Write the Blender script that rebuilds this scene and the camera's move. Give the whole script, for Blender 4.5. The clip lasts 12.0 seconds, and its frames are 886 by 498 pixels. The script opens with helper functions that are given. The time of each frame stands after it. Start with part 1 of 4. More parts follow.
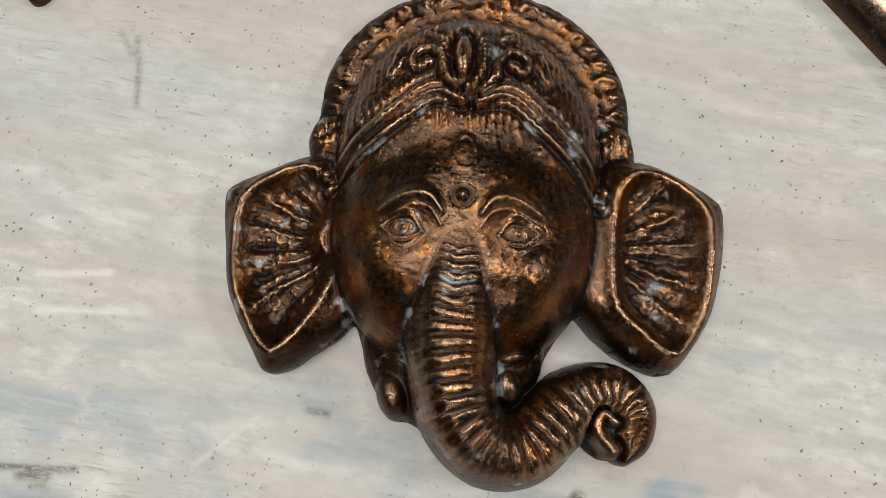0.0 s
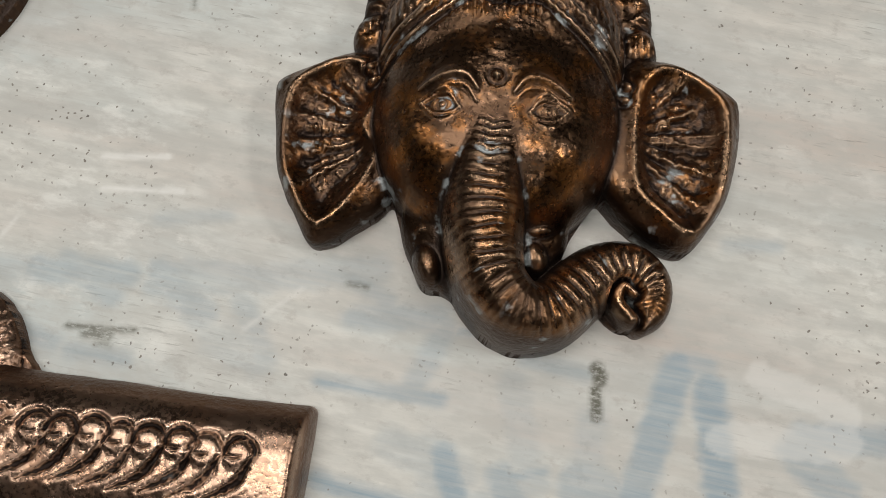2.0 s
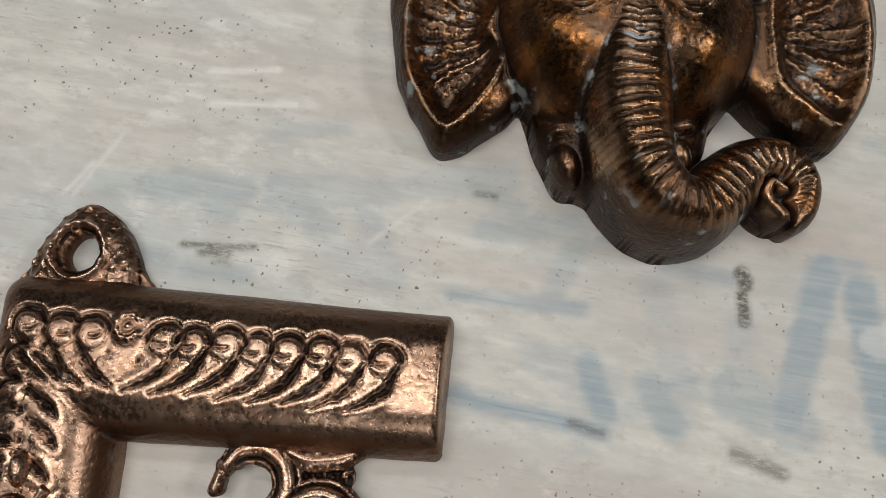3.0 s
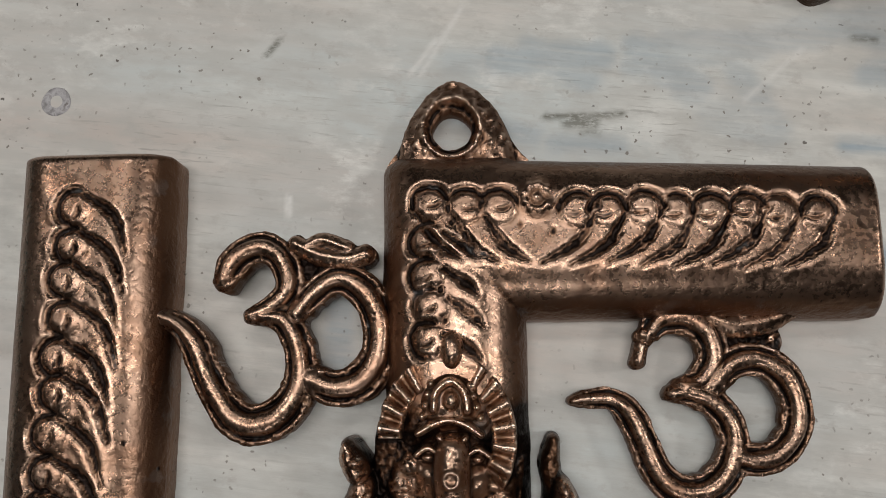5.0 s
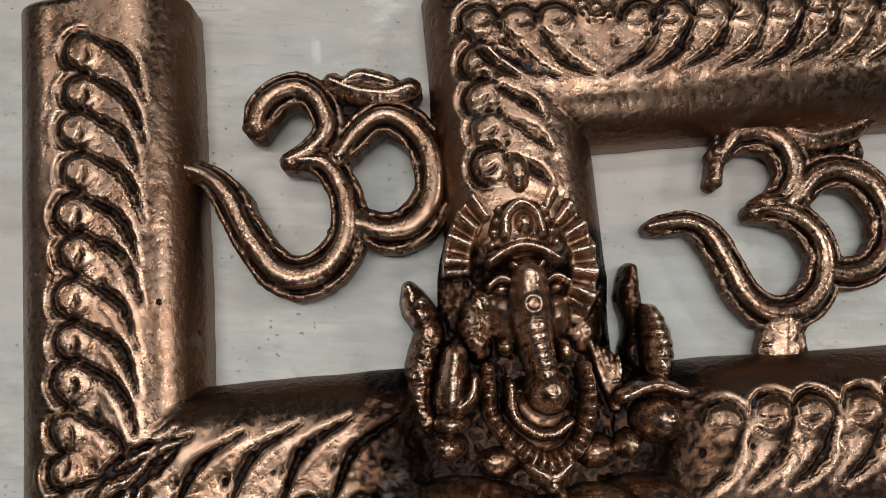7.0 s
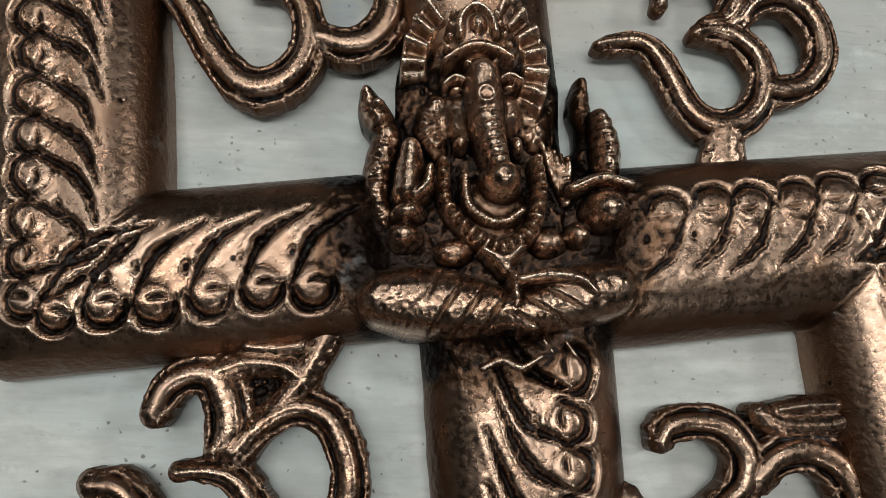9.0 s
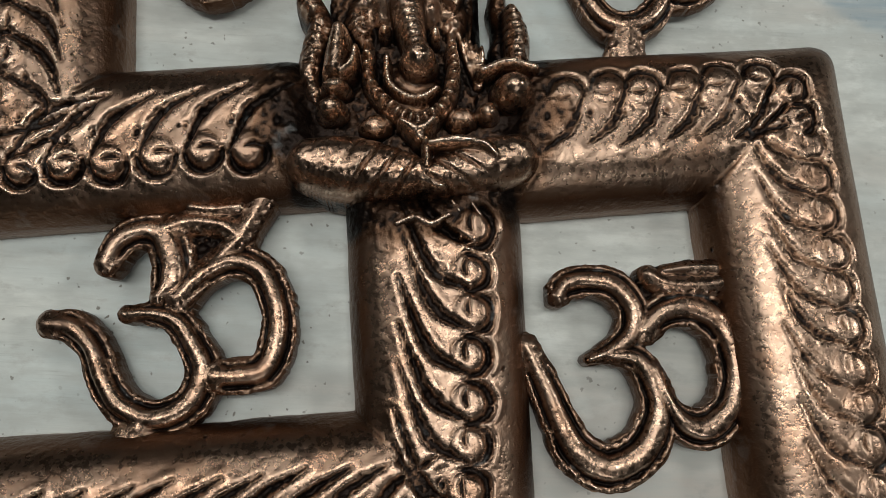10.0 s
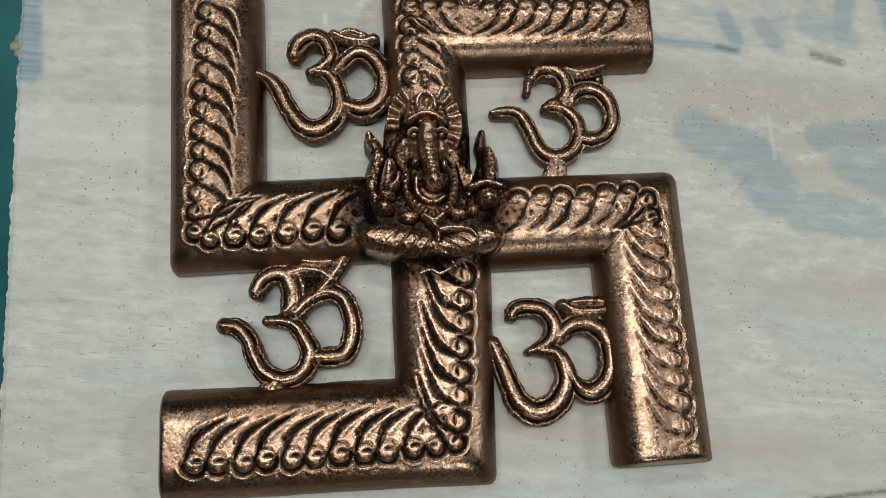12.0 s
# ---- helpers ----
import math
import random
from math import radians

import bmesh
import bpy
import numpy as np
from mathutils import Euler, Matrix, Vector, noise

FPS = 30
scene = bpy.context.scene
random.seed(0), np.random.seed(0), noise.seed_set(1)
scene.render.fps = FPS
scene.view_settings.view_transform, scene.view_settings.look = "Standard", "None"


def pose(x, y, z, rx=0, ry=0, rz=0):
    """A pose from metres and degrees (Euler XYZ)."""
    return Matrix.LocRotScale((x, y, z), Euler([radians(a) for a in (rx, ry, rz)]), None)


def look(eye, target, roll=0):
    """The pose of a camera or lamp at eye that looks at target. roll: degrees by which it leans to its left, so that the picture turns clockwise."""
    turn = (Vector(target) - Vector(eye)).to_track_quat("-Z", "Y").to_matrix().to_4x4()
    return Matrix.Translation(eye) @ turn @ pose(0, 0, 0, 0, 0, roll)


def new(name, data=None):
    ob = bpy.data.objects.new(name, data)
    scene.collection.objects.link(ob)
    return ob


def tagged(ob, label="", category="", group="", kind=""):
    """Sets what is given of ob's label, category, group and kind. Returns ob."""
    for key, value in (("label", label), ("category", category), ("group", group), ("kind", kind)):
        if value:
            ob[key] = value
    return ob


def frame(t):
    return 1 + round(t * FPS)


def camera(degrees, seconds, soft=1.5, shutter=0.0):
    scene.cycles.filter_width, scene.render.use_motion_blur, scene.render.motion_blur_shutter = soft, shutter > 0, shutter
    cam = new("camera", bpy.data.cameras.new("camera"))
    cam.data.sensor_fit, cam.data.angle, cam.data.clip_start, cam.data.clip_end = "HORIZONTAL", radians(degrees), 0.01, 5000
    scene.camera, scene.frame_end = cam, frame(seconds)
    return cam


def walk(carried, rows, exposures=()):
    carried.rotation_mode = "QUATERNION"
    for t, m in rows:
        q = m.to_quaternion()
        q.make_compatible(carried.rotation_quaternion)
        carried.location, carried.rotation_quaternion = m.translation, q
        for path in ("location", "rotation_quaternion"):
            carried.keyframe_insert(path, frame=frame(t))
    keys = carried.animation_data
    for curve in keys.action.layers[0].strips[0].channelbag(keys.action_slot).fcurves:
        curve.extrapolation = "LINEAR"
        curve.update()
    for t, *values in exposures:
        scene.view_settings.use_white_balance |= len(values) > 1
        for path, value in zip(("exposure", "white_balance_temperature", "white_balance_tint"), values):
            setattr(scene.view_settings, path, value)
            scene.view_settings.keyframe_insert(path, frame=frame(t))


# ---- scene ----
cam = camera(59.9, 12.0, soft=0.9)
PATH = [
    (0, (0.003, 0.048, 0.153), (-0.051, 0.501, -1.794), 4.1),
    (0.5, (0.004, 0.045, 0.154), (-0.051, 0.492, -1.795), 3.6),
    (1, (0.005, 0.038, 0.155), (-0.058, 0.49, -1.792), 3.0),
    (1.5, (0.006, 0.031, 0.159), (-0.078, 0.483, -1.787), 1.2),
    (2, (0.005, 0.022, 0.159), (-0.095, 0.468, -1.788), -0.4),
    (2.5, (-0.002, 0.015, 0.154), (-0.107, 0.445, -1.796), -1.7),
    (3, (-0.02, -0.002, 0.147), (-0.092, 0.479, -1.793), 2.1),
    (3.5, (-0.038, -0.005, 0.141), (-0.113, 0.382, -1.819), -2.2),
    (3.7, (-0.048, -0.011, 0.139), (-0.101, 0.428, -1.811), 1.6),
    (5.3, (-0.087, -0.027, 0.136), (-0.227, 0.301, -1.832), -17.3),
    (5.5, (-0.09, -0.03, 0.135), (-0.221, 0.309, -1.832), -15.9),
    (6, (-0.095, -0.036, 0.13), (-0.189, 0.307, -1.838), -11.5),
    (6.5, (-0.096, -0.04, 0.126), (-0.156, 0.311, -1.842), -6.7),
    (6.7, (-0.096, -0.044, 0.124), (-0.149, 0.294, -1.847), -6.4),
    (8.5, (-0.093, -0.07, 0.117), (-0.061, 0.271, -1.854), 8.0),
    (9, (-0.093, -0.08, 0.12), (-0.049, 0.277, -1.847), 9.5),
    (9.5, (-0.088, -0.092, 0.125), (-0.054, 0.274, -1.841), 8.2),
    (10, (-0.079, -0.103, 0.13), (-0.045, 0.271, -1.834), 8.5),
    (10.5, (-0.078, -0.115, 0.138), (-0.022, 0.232, -1.831), 13.2),
    (11, (-0.077, -0.116, 0.177), (-0.011, 0.232, -1.792), 14.5),
    (11.5, (-0.078, -0.111, 0.205), (-0.022, 0.278, -1.756), 12.5),
    (12, (-0.082, -0.115, 0.224), (-0.052, 0.304, -1.731), 8.5),
]
EXPOSURES = [(0, 0.16, 6550, 10), (2.0, 0.02, 6550, 10), (3.5, -0.14, 6500, 11), (5.5, -0.33, 6450, 12), (6.7, -0.22, 6450, 11), (8.5, -0.13, 6050, 3), (9.5, -0.28, 6150, 3), (10.5, -0.32, 6250, 3), (11, -0.36, 6300, 3), (12, -0.18, 6300, 3)]
walk(cam, [(t, look(eye, target, roll)) for t, eye, target, roll in PATH], EXPOSURES)

# ---- light: unseen overhead and side lamps, set by highlights and shadows ----
world = bpy.data.worlds.new("world")
scene.world = world
world.use_nodes = True
world.node_tree.nodes["Background"].inputs[0].default_value = (0.55, 0.6, 0.65, 1)
world.node_tree.nodes["Background"].inputs[1].default_value = 0.05


def area_lamp(name, x, y, z, sx, sy, watts, colour):
    d = bpy.data.lights.new(name, "AREA")
    d.shape, d.size, d.size_y, d.energy, d.color = "RECTANGLE", sx, sy, watts, colour
    ob = new(name, d)
    ob.location = (x, y, z)
    return ob


area_lamp("lamp_overhead", -0.24, -0.02, 1.62, 1.25, 0.26, 14.0, (1.0, 0.975, 0.93))
area_lamp("lamp_north", -0.20, 0.85, 1.62, 1.25, 0.14, 6.5, (1.0, 0.975, 0.93))
# side lamps added to shade the castings all round, the south one as fill
area_lamp("lamp_west", -1.75, 0.5, 1.50, 0.4, 0.4, 7.0, (1.0, 0.975, 0.93))
area_lamp("lamp_east", 1.55, 0.30, 1.50, 0.4, 0.4, 15, (1.0, 0.975, 0.93))
area_lamp("fill_south", 0.2, -1.5, 1.50, 0.5, 0.3, 6, (1.0, 0.975, 0.93))


# ---- materials ----
def material(name):
    m = bpy.data.materials.new(name)
    m.use_nodes = True
    nt = m.node_tree
    return m, nt, nt.nodes["Principled BSDF"]


def node(nt, kind, **inputs):
    n = nt.nodes.new(kind)
    for key, value in inputs.items():
        n.inputs[key.replace("_", " ")].default_value = value
    return n


def noise_of(nt, scale, detail=4.0, stretch=(1, 1, 1), rough=0.55):
    co = nt.nodes.new("ShaderNodeTexCoord")
    mp = nt.nodes.new("ShaderNodeMapping")
    mp.inputs["Scale"].default_value = stretch
    nt.links.new(co.outputs["Object"], mp.inputs["Vector"])
    n = node(nt, "ShaderNodeTexNoise", Scale=scale, Detail=detail, Roughness=rough)
    nt.links.new(mp.outputs["Vector"], n.inputs["Vector"])
    return n.outputs["Fac"]


def ramp(nt, fac, stops):
    r = nt.nodes.new("ShaderNodeValToRGB")
    e = r.color_ramp.elements
    while len(e) < len(stops):
        e.new(0.5)
    for el, (p, c) in zip(e, stops):
        el.position = p
        el.color = (*c, 1) if isinstance(c, tuple) else (c, c, c, 1)
    nt.links.new(fac, r.inputs["Fac"])
    return r.outputs["Color"]


def mix(nt, fac, a, b, kind="MIX"):
    n = nt.nodes.new("ShaderNodeMix")
    n.data_type, n.blend_type = "RGBA", kind
    for k, v in ((0, fac), (6, a), (7, b)):
        sock = n.inputs[k]
        if isinstance(v, (int, float)):
            sock.default_value = v if k == 0 else (v, v, v, 1)
        elif isinstance(v, tuple):
            sock.default_value = (*v, 1)
        else:
            nt.links.new(v, sock)
    return n.outputs[2]


def bump(nt, bsdf, height, strength, distance, normal=None):
    b = node(nt, "ShaderNodeBump", Strength=strength, Distance=distance)
    nt.links.new(height, b.inputs["Height"])
    if normal is not None:
        nt.links.new(normal, b.inputs["Normal"])
    nt.links.new(b.outputs["Normal"], bsdf.inputs["Normal"])
    return b.outputs["Normal"]


def attribute(nt, name):
    a = nt.nodes.new("ShaderNodeAttribute")
    a.attribute_name = name
    return a.outputs["Fac"]


def cast_metal(name, low, high, blotch, oxide_shade, bright, brown, rough, corroded, pit=0.03):
    """Antique-finished cast metal: worn bright edges, dark oxide and painted shade in the grooves, blotches and casting
    pits.
    """
    m, nt, b = material(name)
    b.inputs["Metallic"].default_value = 1.0
    fine = noise_of(nt, 1100, 5)
    col = mix(nt, ramp(nt, noise_of(nt, 45, 3), [(0.3, 0.0), (0.7, 1.0)]), low, high)
    col = mix(nt, ramp(nt, noise_of(nt, 110, 5, (1, 1, 1), 0.65), [(0.48, 0.0), (0.62, 0.8)]), col, blotch)
    col = mix(nt, ramp(nt, noise_of(nt, 300, 5, (1, 1, 1), 0.65), [(0.55, 0.0), (0.73, 0.18)]), col, oxide_shade)
    col = mix(nt, attribute(nt, "worn"), col, bright)
    groove = attribute(nt, "oxide_shade")
    # brown, then near black: groove oxide, plus shade and reflected warmth painted in
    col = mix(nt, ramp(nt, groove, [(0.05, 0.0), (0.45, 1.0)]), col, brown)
    col = mix(nt, ramp(nt, groove, [(0.40, 0.0), (0.88, 0.96)]), col, oxide_shade)
    # small casting pits, in patches
    co = nt.nodes.new("ShaderNodeTexCoord")
    vor = node(nt, "ShaderNodeTexVoronoi", Scale=520.0, Randomness=1.0)
    nt.links.new(co.outputs["Object"], vor.inputs["Vector"])
    pick = nt.nodes.new("ShaderNodeSeparateColor")
    nt.links.new(vor.outputs["Color"], pick.inputs[0])
    hole = mix(nt, 1.0, ramp(nt, vor.outputs["Distance"], [(0.08, 1.0), (0.26, 0.0)]), ramp(nt, pick.outputs[0], [(0.965, 0.0), (0.975, 1.0)]), "MULTIPLY")
    hole = mix(nt, 1.0, hole, ramp(nt, noise_of(nt, 60, 2), [(0.5, 0.0), (0.6, 1.0)]), "MULTIPLY")
    col = mix(nt, hole, col, oxide_shade)
    # pale bloom of corrosion in some hollows
    bloom = mix(nt, 1.0, ramp(nt, noise_of(nt, 170, 4), [(0.60, 0.0), (0.67, 1.0)]), ramp(nt, groove, [(0.12, 0.0), (0.4, corroded)]), "MULTIPLY")
    col = mix(nt, bloom, col, (0.30, 0.325, 0.33))
    nt.links.new(mix(nt, bloom, 1.0, 0.3), b.inputs["Metallic"])
    nt.links.new(col, b.inputs["Base Color"])
    r = mix(nt, ramp(nt, fine, [(0.35, 0.0), (0.65, 1.0)]), rough - 0.07, rough + 0.09)
    r = mix(nt, ramp(nt, noise_of(nt, 75, 3), [(0.4, 0.0), (0.7, 0.6)]), r, rough + 0.12)
    r = mix(nt, groove, r, min(rough + 0.2, 0.8))
    nt.links.new(r, b.inputs["Roughness"])
    n1 = bump(nt, b, noise_of(nt, 420, 3), pit, 0.0003)
    n2 = bump(nt, b, fine, 0.40, 0.0002, n1)
    # coarse sand-cast skin wherever the wheel did not polish
    skin = mix(nt, 1.0, noise_of(nt, 800, 4, (1, 1, 1), 0.6), ramp(nt, groove, [(0.05, 0.08), (0.6, 1.0)]), "MULTIPLY")
    n2 = bump(nt, b, skin, 0.75, 0.0005, n2)
    inv = nt.nodes.new("ShaderNodeInvert")
    nt.links.new(hole, inv.inputs["Color"])
    bump(nt, b, inv.outputs[0], 0.6, 0.0003, n2)
    return m


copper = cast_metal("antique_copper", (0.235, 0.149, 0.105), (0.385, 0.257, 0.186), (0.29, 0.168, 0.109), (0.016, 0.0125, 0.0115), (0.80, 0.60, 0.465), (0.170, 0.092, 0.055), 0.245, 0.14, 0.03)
bronze = cast_metal("aged_bronze", (0.068, 0.040, 0.026), (0.150, 0.084, 0.046), (0.30, 0.122, 0.034), (0.050, 0.036, 0.030), (0.60, 0.40, 0.255), (0.085, 0.050, 0.032), 0.26, 0.9, 0.05)


# ---- relief machinery: a cast plate as a fine height field inside an outline ----
def smooth(a, lo, hi):
    t = np.clip((a - lo) / (hi - lo), 0, 1)
    return t * t * (3 - 2 * t)


def smax(a, b, k):
    h = np.clip(0.5 + 0.5 * (a - b) / k, 0, 1)
    return b + (a - b) * h + k * h * (1 - h)


def smin(a, b, k):
    return -smax(-a, -b, k)


def wobble(u, v, scale, seed=0.0):
    """Cheap smooth irregularity between about -1 and 1."""
    a = np.sin(u * scale + 1.7 * np.sin(v * scale * 0.83 + seed) + seed * 2.1)
    b = np.sin(v * scale * 1.13 + 1.9 * np.sin(u * scale * 0.71 + seed * 1.3) + seed)
    c = np.sin((u + v) * scale * 0.57 + seed * 3.3 + 1.3 * np.sin((u - v) * scale * 0.9))
    return (a + b + c) / 3


def grit(u, v, size, seed=0):
    """Random lumps of that size, between -1 and 1: the skin that the sand mould leaves."""
    table = np.random.RandomState(seed).uniform(-1, 1, (256, 256))
    x, y = u / size, v / size
    i, j = np.floor(x).astype(int), np.floor(y).astype(int)
    fx, fy = x - i, y - j
    fx, fy = fx * fx * (3 - 2 * fx), fy * fy * (3 - 2 * fy)
    a, b = table[j % 256, i % 256], table[j % 256, (i + 1) % 256]
    c, d = table[(j + 1) % 256, i % 256], table[(j + 1) % 256, (i + 1) % 256]
    return (a * (1 - fx) + b * fx) * (1 - fy) + (c * (1 - fx) + d * fx) * fy


def box(u, v, a, b, wa, wb, rounded=1.8):
    """Distance to a straight bar from a to b, of half widths wa and wb at its ends (square ends)."""
    ax, ay = a
    dx, dy = b[0] - ax, b[1] - ay
    ln = math.hypot(dx, dy)
    dx, dy = dx / ln, dy / ln
    s, w = (u - ax) * dx + (v - ay) * dy, -(u - ax) * dy + (v - ay) * dx
    half = wa + (wb - wa) * np.clip(s / ln, 0, 1)
    ex, ey = np.abs(s - ln / 2) - ln / 2 + rounded, np.abs(w) - half + rounded
    return np.hypot(np.maximum(ex, 0), np.maximum(ey, 0)) + np.minimum(np.maximum(ex, ey), 0) - rounded


def depth_in_bar(u, v, a, b, wa, wb, blunt_a, blunt_b):
    """How deep inside a bar a place lies, with the ridges at its corners rounded away."""
    dx, dy = b[0] - a[0], b[1] - a[1]
    ln = math.hypot(dx, dy)
    dx, dy = dx / ln, dy / ln
    s, w = (u - a[0]) * dx + (v - a[1]) * dy, -(u - a[0]) * dy + (v - a[1]) * dx
    half = wa + (wb - wa) * np.clip(s / ln, 0, 1)
    ends = np.maximum(-s * blunt_a, (s - ln) * blunt_b)
    return -smax(ends, np.abs(w) - half, 4.0)


def polygon(u, v, pts):
    """Signed distance to a polygon."""
    d = np.full(u.shape, 1e9)
    inside = np.zeros(u.shape, bool)
    for (x0, y0), (x1, y1) in zip(pts, pts[1:] + pts[:1]):
        ex, ey = x1 - x0, y1 - y0
        t = np.clip(((u - x0) * ex + (v - y0) * ey) / (ex * ex + ey * ey), 0, 1)
        d = np.minimum(d, np.hypot(u - x0 - t * ex, v - y0 - t * ey))
        if y0 != y1:
            inside ^= ((y0 > v) != (y1 > v)) & (u < (x1 - x0) * (v - y0) / (y1 - y0) + x0)
    return np.where(inside, -d, d)


def spline(pts, n=8):
    """Catmull-Rom points through pts (any number of values each)."""
    p = np.array(pts, float)
    p = np.vstack([2 * p[0] - p[1], p, 2 * p[-1] - p[-2]])
    out = []
    for i in range(1, len(p) - 2):
        a, b, c, d = p[i - 1:i + 3]
        for t in np.arange(n) / n:
            out.append(0.5 * (2 * b + (c - a) * t + (2 * a - 5 * b + 4 * c - d) * t * t + (3 * b - a - 3 * c + d) * t ** 3))
    out.append(p[-2])
    return np.array(out)


def closed(pts, n=5):
    """A smooth closed line through pts."""
    c = spline(pts[-2:] + pts + pts[:2], n)
    return [tuple(r) for r in c[2 * n:(2 + len(pts)) * n]]


def stroke(u, v, pts, n=8):
    """For a smooth line through pts (x, y, half width): the distance from its middle over the half width, that half width,
    the way along it from 0 to 1, and the distance from its edge."""
    c = spline(pts, n)
    best = np.full(u.shape, 1e9)
    edge, wid, way = best.copy(), np.ones(u.shape), np.zeros(u.shape)
    for i, (p, q) in enumerate(zip(c[:-1], c[1:])):
        ex, ey = q[0] - p[0], q[1] - p[1]
        t = np.clip(((u - p[0]) * ex + (v - p[1]) * ey) / (ex * ex + ey * ey + 1e-12), 0, 1)
        d = np.hypot(u - p[0] - t * ex, v - p[1] - t * ey)
        r = p[2] + (q[2] - p[2]) * t
        near = d - r < edge
        edge = np.where(near, d - r, edge)
        best, wid, way = np.where(near, d, best), np.where(near, r, wid), np.where(near, (i + t) / (len(c) - 1), way)
    return best / np.maximum(wid, 1e-6), wid, way, edge


def blur(a, n):
    """Mean over a square of 2 n + 1 cells, empty cells left out."""
    ok = np.isfinite(a)
    w, b = ok.astype(float), np.where(ok, a, 0.0)
    for ax in (0, 1):
        for k, c in enumerate((w, b)):
            pad = [(0, 0), (0, 0)]
            pad[ax] = (n + 1, n)
            cs = np.cumsum(np.pad(c, pad), axis=ax)
            m = c.shape[ax]
            hi, lo = (cs[2 * n + 1:2 * n + 1 + m], cs[:m]) if ax == 0 else (cs[:, 2 * n + 1:2 * n + 1 + m], cs[:, :m])
            if k:
                b = hi - lo
            else:
                w = hi - lo
    return b / np.maximum(w, 1)


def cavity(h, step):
    """Darkening in the grooves, missed by the polishing wheel: dark oxide, with shade painted in."""
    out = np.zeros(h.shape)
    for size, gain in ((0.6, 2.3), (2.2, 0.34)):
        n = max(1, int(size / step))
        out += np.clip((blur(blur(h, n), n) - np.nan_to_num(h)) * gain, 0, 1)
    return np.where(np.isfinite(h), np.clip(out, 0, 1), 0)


def relief_mesh(name, shape, u0, v0, u1, v1, step, base=0.0, rim_dark=0.3, clean_rim=0.0, hollow_dark=1.0):
    """A mesh from shape(u, v) -> (distance to the outline, height, darkening), all in millimetres; darkening from 0 to
    1.
    The rim follows the outline and drops to the base."""
    nu, nv = int((u1 - u0) / step) + 1, int((v1 - v0) / step) + 1
    u, v = np.meshgrid(u0 + np.arange(nu) * step, v0 + np.arange(nv) * step)
    d = shape(u, v)[0]
    gv, gu = np.gradient(d, step)
    inside = d < 0
    quad = inside[:-1, :-1] | inside[1:, :-1] | inside[:-1, 1:] | inside[1:, 1:]
    quad &= (d[:-1, :-1] < 1.6 * step) & (d[1:, :-1] < 1.6 * step) & (d[:-1, 1:] < 1.6 * step) & (d[1:, 1:] < 1.6 * step)
    ln = np.hypot(gu, gv) + 1e-9
    move = np.where(d > 0, np.minimum(d, 1.6 * step), 0) / ln
    u2, v2 = u - gu / ln * move, v - gv / ln * move
    _, h, darkening = shape(u2, v2)
    dark = hollow_dark * cavity(np.where(d < 0.8, h, np.nan), step)
    darkening = darkening + (dark * smooth(-d, 0.5, clean_rim) if clean_rim else dark)
    idx = np.full(u.shape, -1)
    used = np.zeros(u.shape, bool)
    used[:-1, :-1] |= quad
    used[1:, :-1] |= quad
    used[:-1, 1:] |= quad
    used[1:, 1:] |= quad
    idx[used] = np.arange(used.sum())
    co = np.stack([u2[used], v2[used], np.maximum(h[used], base + 0.15)], 1)
    q = np.stack([idx[:-1, :-1][quad], idx[:-1, 1:][quad], idx[1:, 1:][quad], idx[1:, :-1][quad]], 1)
    e = np.concatenate([q[:, [0, 1]], q[:, [1, 2]], q[:, [2, 3]], q[:, [3, 0]]])
    big = len(co)
    key, rev = e[:, 0] * big + e[:, 1], e[:, 1] * big + e[:, 0]
    rim = e[~np.isin(key, rev)]
    ring = np.unique(rim)
    low = np.full(big, -1)
    low[ring] = big + np.arange(len(ring))
    co = np.vstack([co, np.column_stack([co[ring, :2], np.full(len(ring), base)])])
    hb = np.where(d < 0.8, h, np.nan)
    n = max(1, int(0.5 / step))
    worn = np.clip((np.nan_to_num(h) - blur(blur(hb, n), n)) * 2.0 - 0.12, 0, 1)
    worn = np.where(d > -0.7, 0, worn)
    worn = np.concatenate([worn[used], np.zeros(len(ring))])
    # the rim is darkened, and the foot of the wall more
    top = darkening[used]
    top[ring] = np.maximum(top[ring], rim_dark)
    oxide_shade = np.concatenate([top, np.full(len(ring), min(rim_dark * 1.6, 1.0))])
    skirt = np.stack([rim[:, 1], rim[:, 0], low[rim[:, 0]], low[rim[:, 1]]], 1)
    faces = np.vstack([q, skirt])
    me = bpy.data.meshes.new(name)
    me.vertices.add(len(co))
    me.vertices.foreach_set("co", (co * 0.001).astype(np.float32).ravel())
    me.loops.add(faces.size)
    me.loops.foreach_set("vertex_index", faces.astype(np.int32).ravel())
    me.polygons.add(len(faces))
    me.polygons.foreach_set("loop_start", np.arange(0, faces.size, 4, dtype=np.int32))
    me.update(calc_edges=True)
    me.polygons.foreach_set("use_smooth", np.ones(len(faces), bool))
    for key, values in (("oxide_shade", oxide_shade), ("worn", worn)):
        at = me.attributes.new(key, "FLOAT", "POINT")
        at.data.foreach_set("value", np.clip(values, 0, 1).astype(np.float32))
    me.validate()
    return me


def mesh_part(name, me, mat, parent=None, label=""):
    ob = new(name, me)
    me.materials.append(mat)
    if parent is not None:
        ob.parent = parent
    if label:
        ob["label"] = label
    return ob


def part(name, bm, mat, parent=None, label="", flat=False):
    me = bpy.data.meshes.new(name)
    bm.to_mesh(me)
    bm.free()
    if not flat:
        me.polygons.foreach_set("use_smooth", np.ones(len(me.polygons), bool))
    return mesh_part(name, me, mat, parent, label)


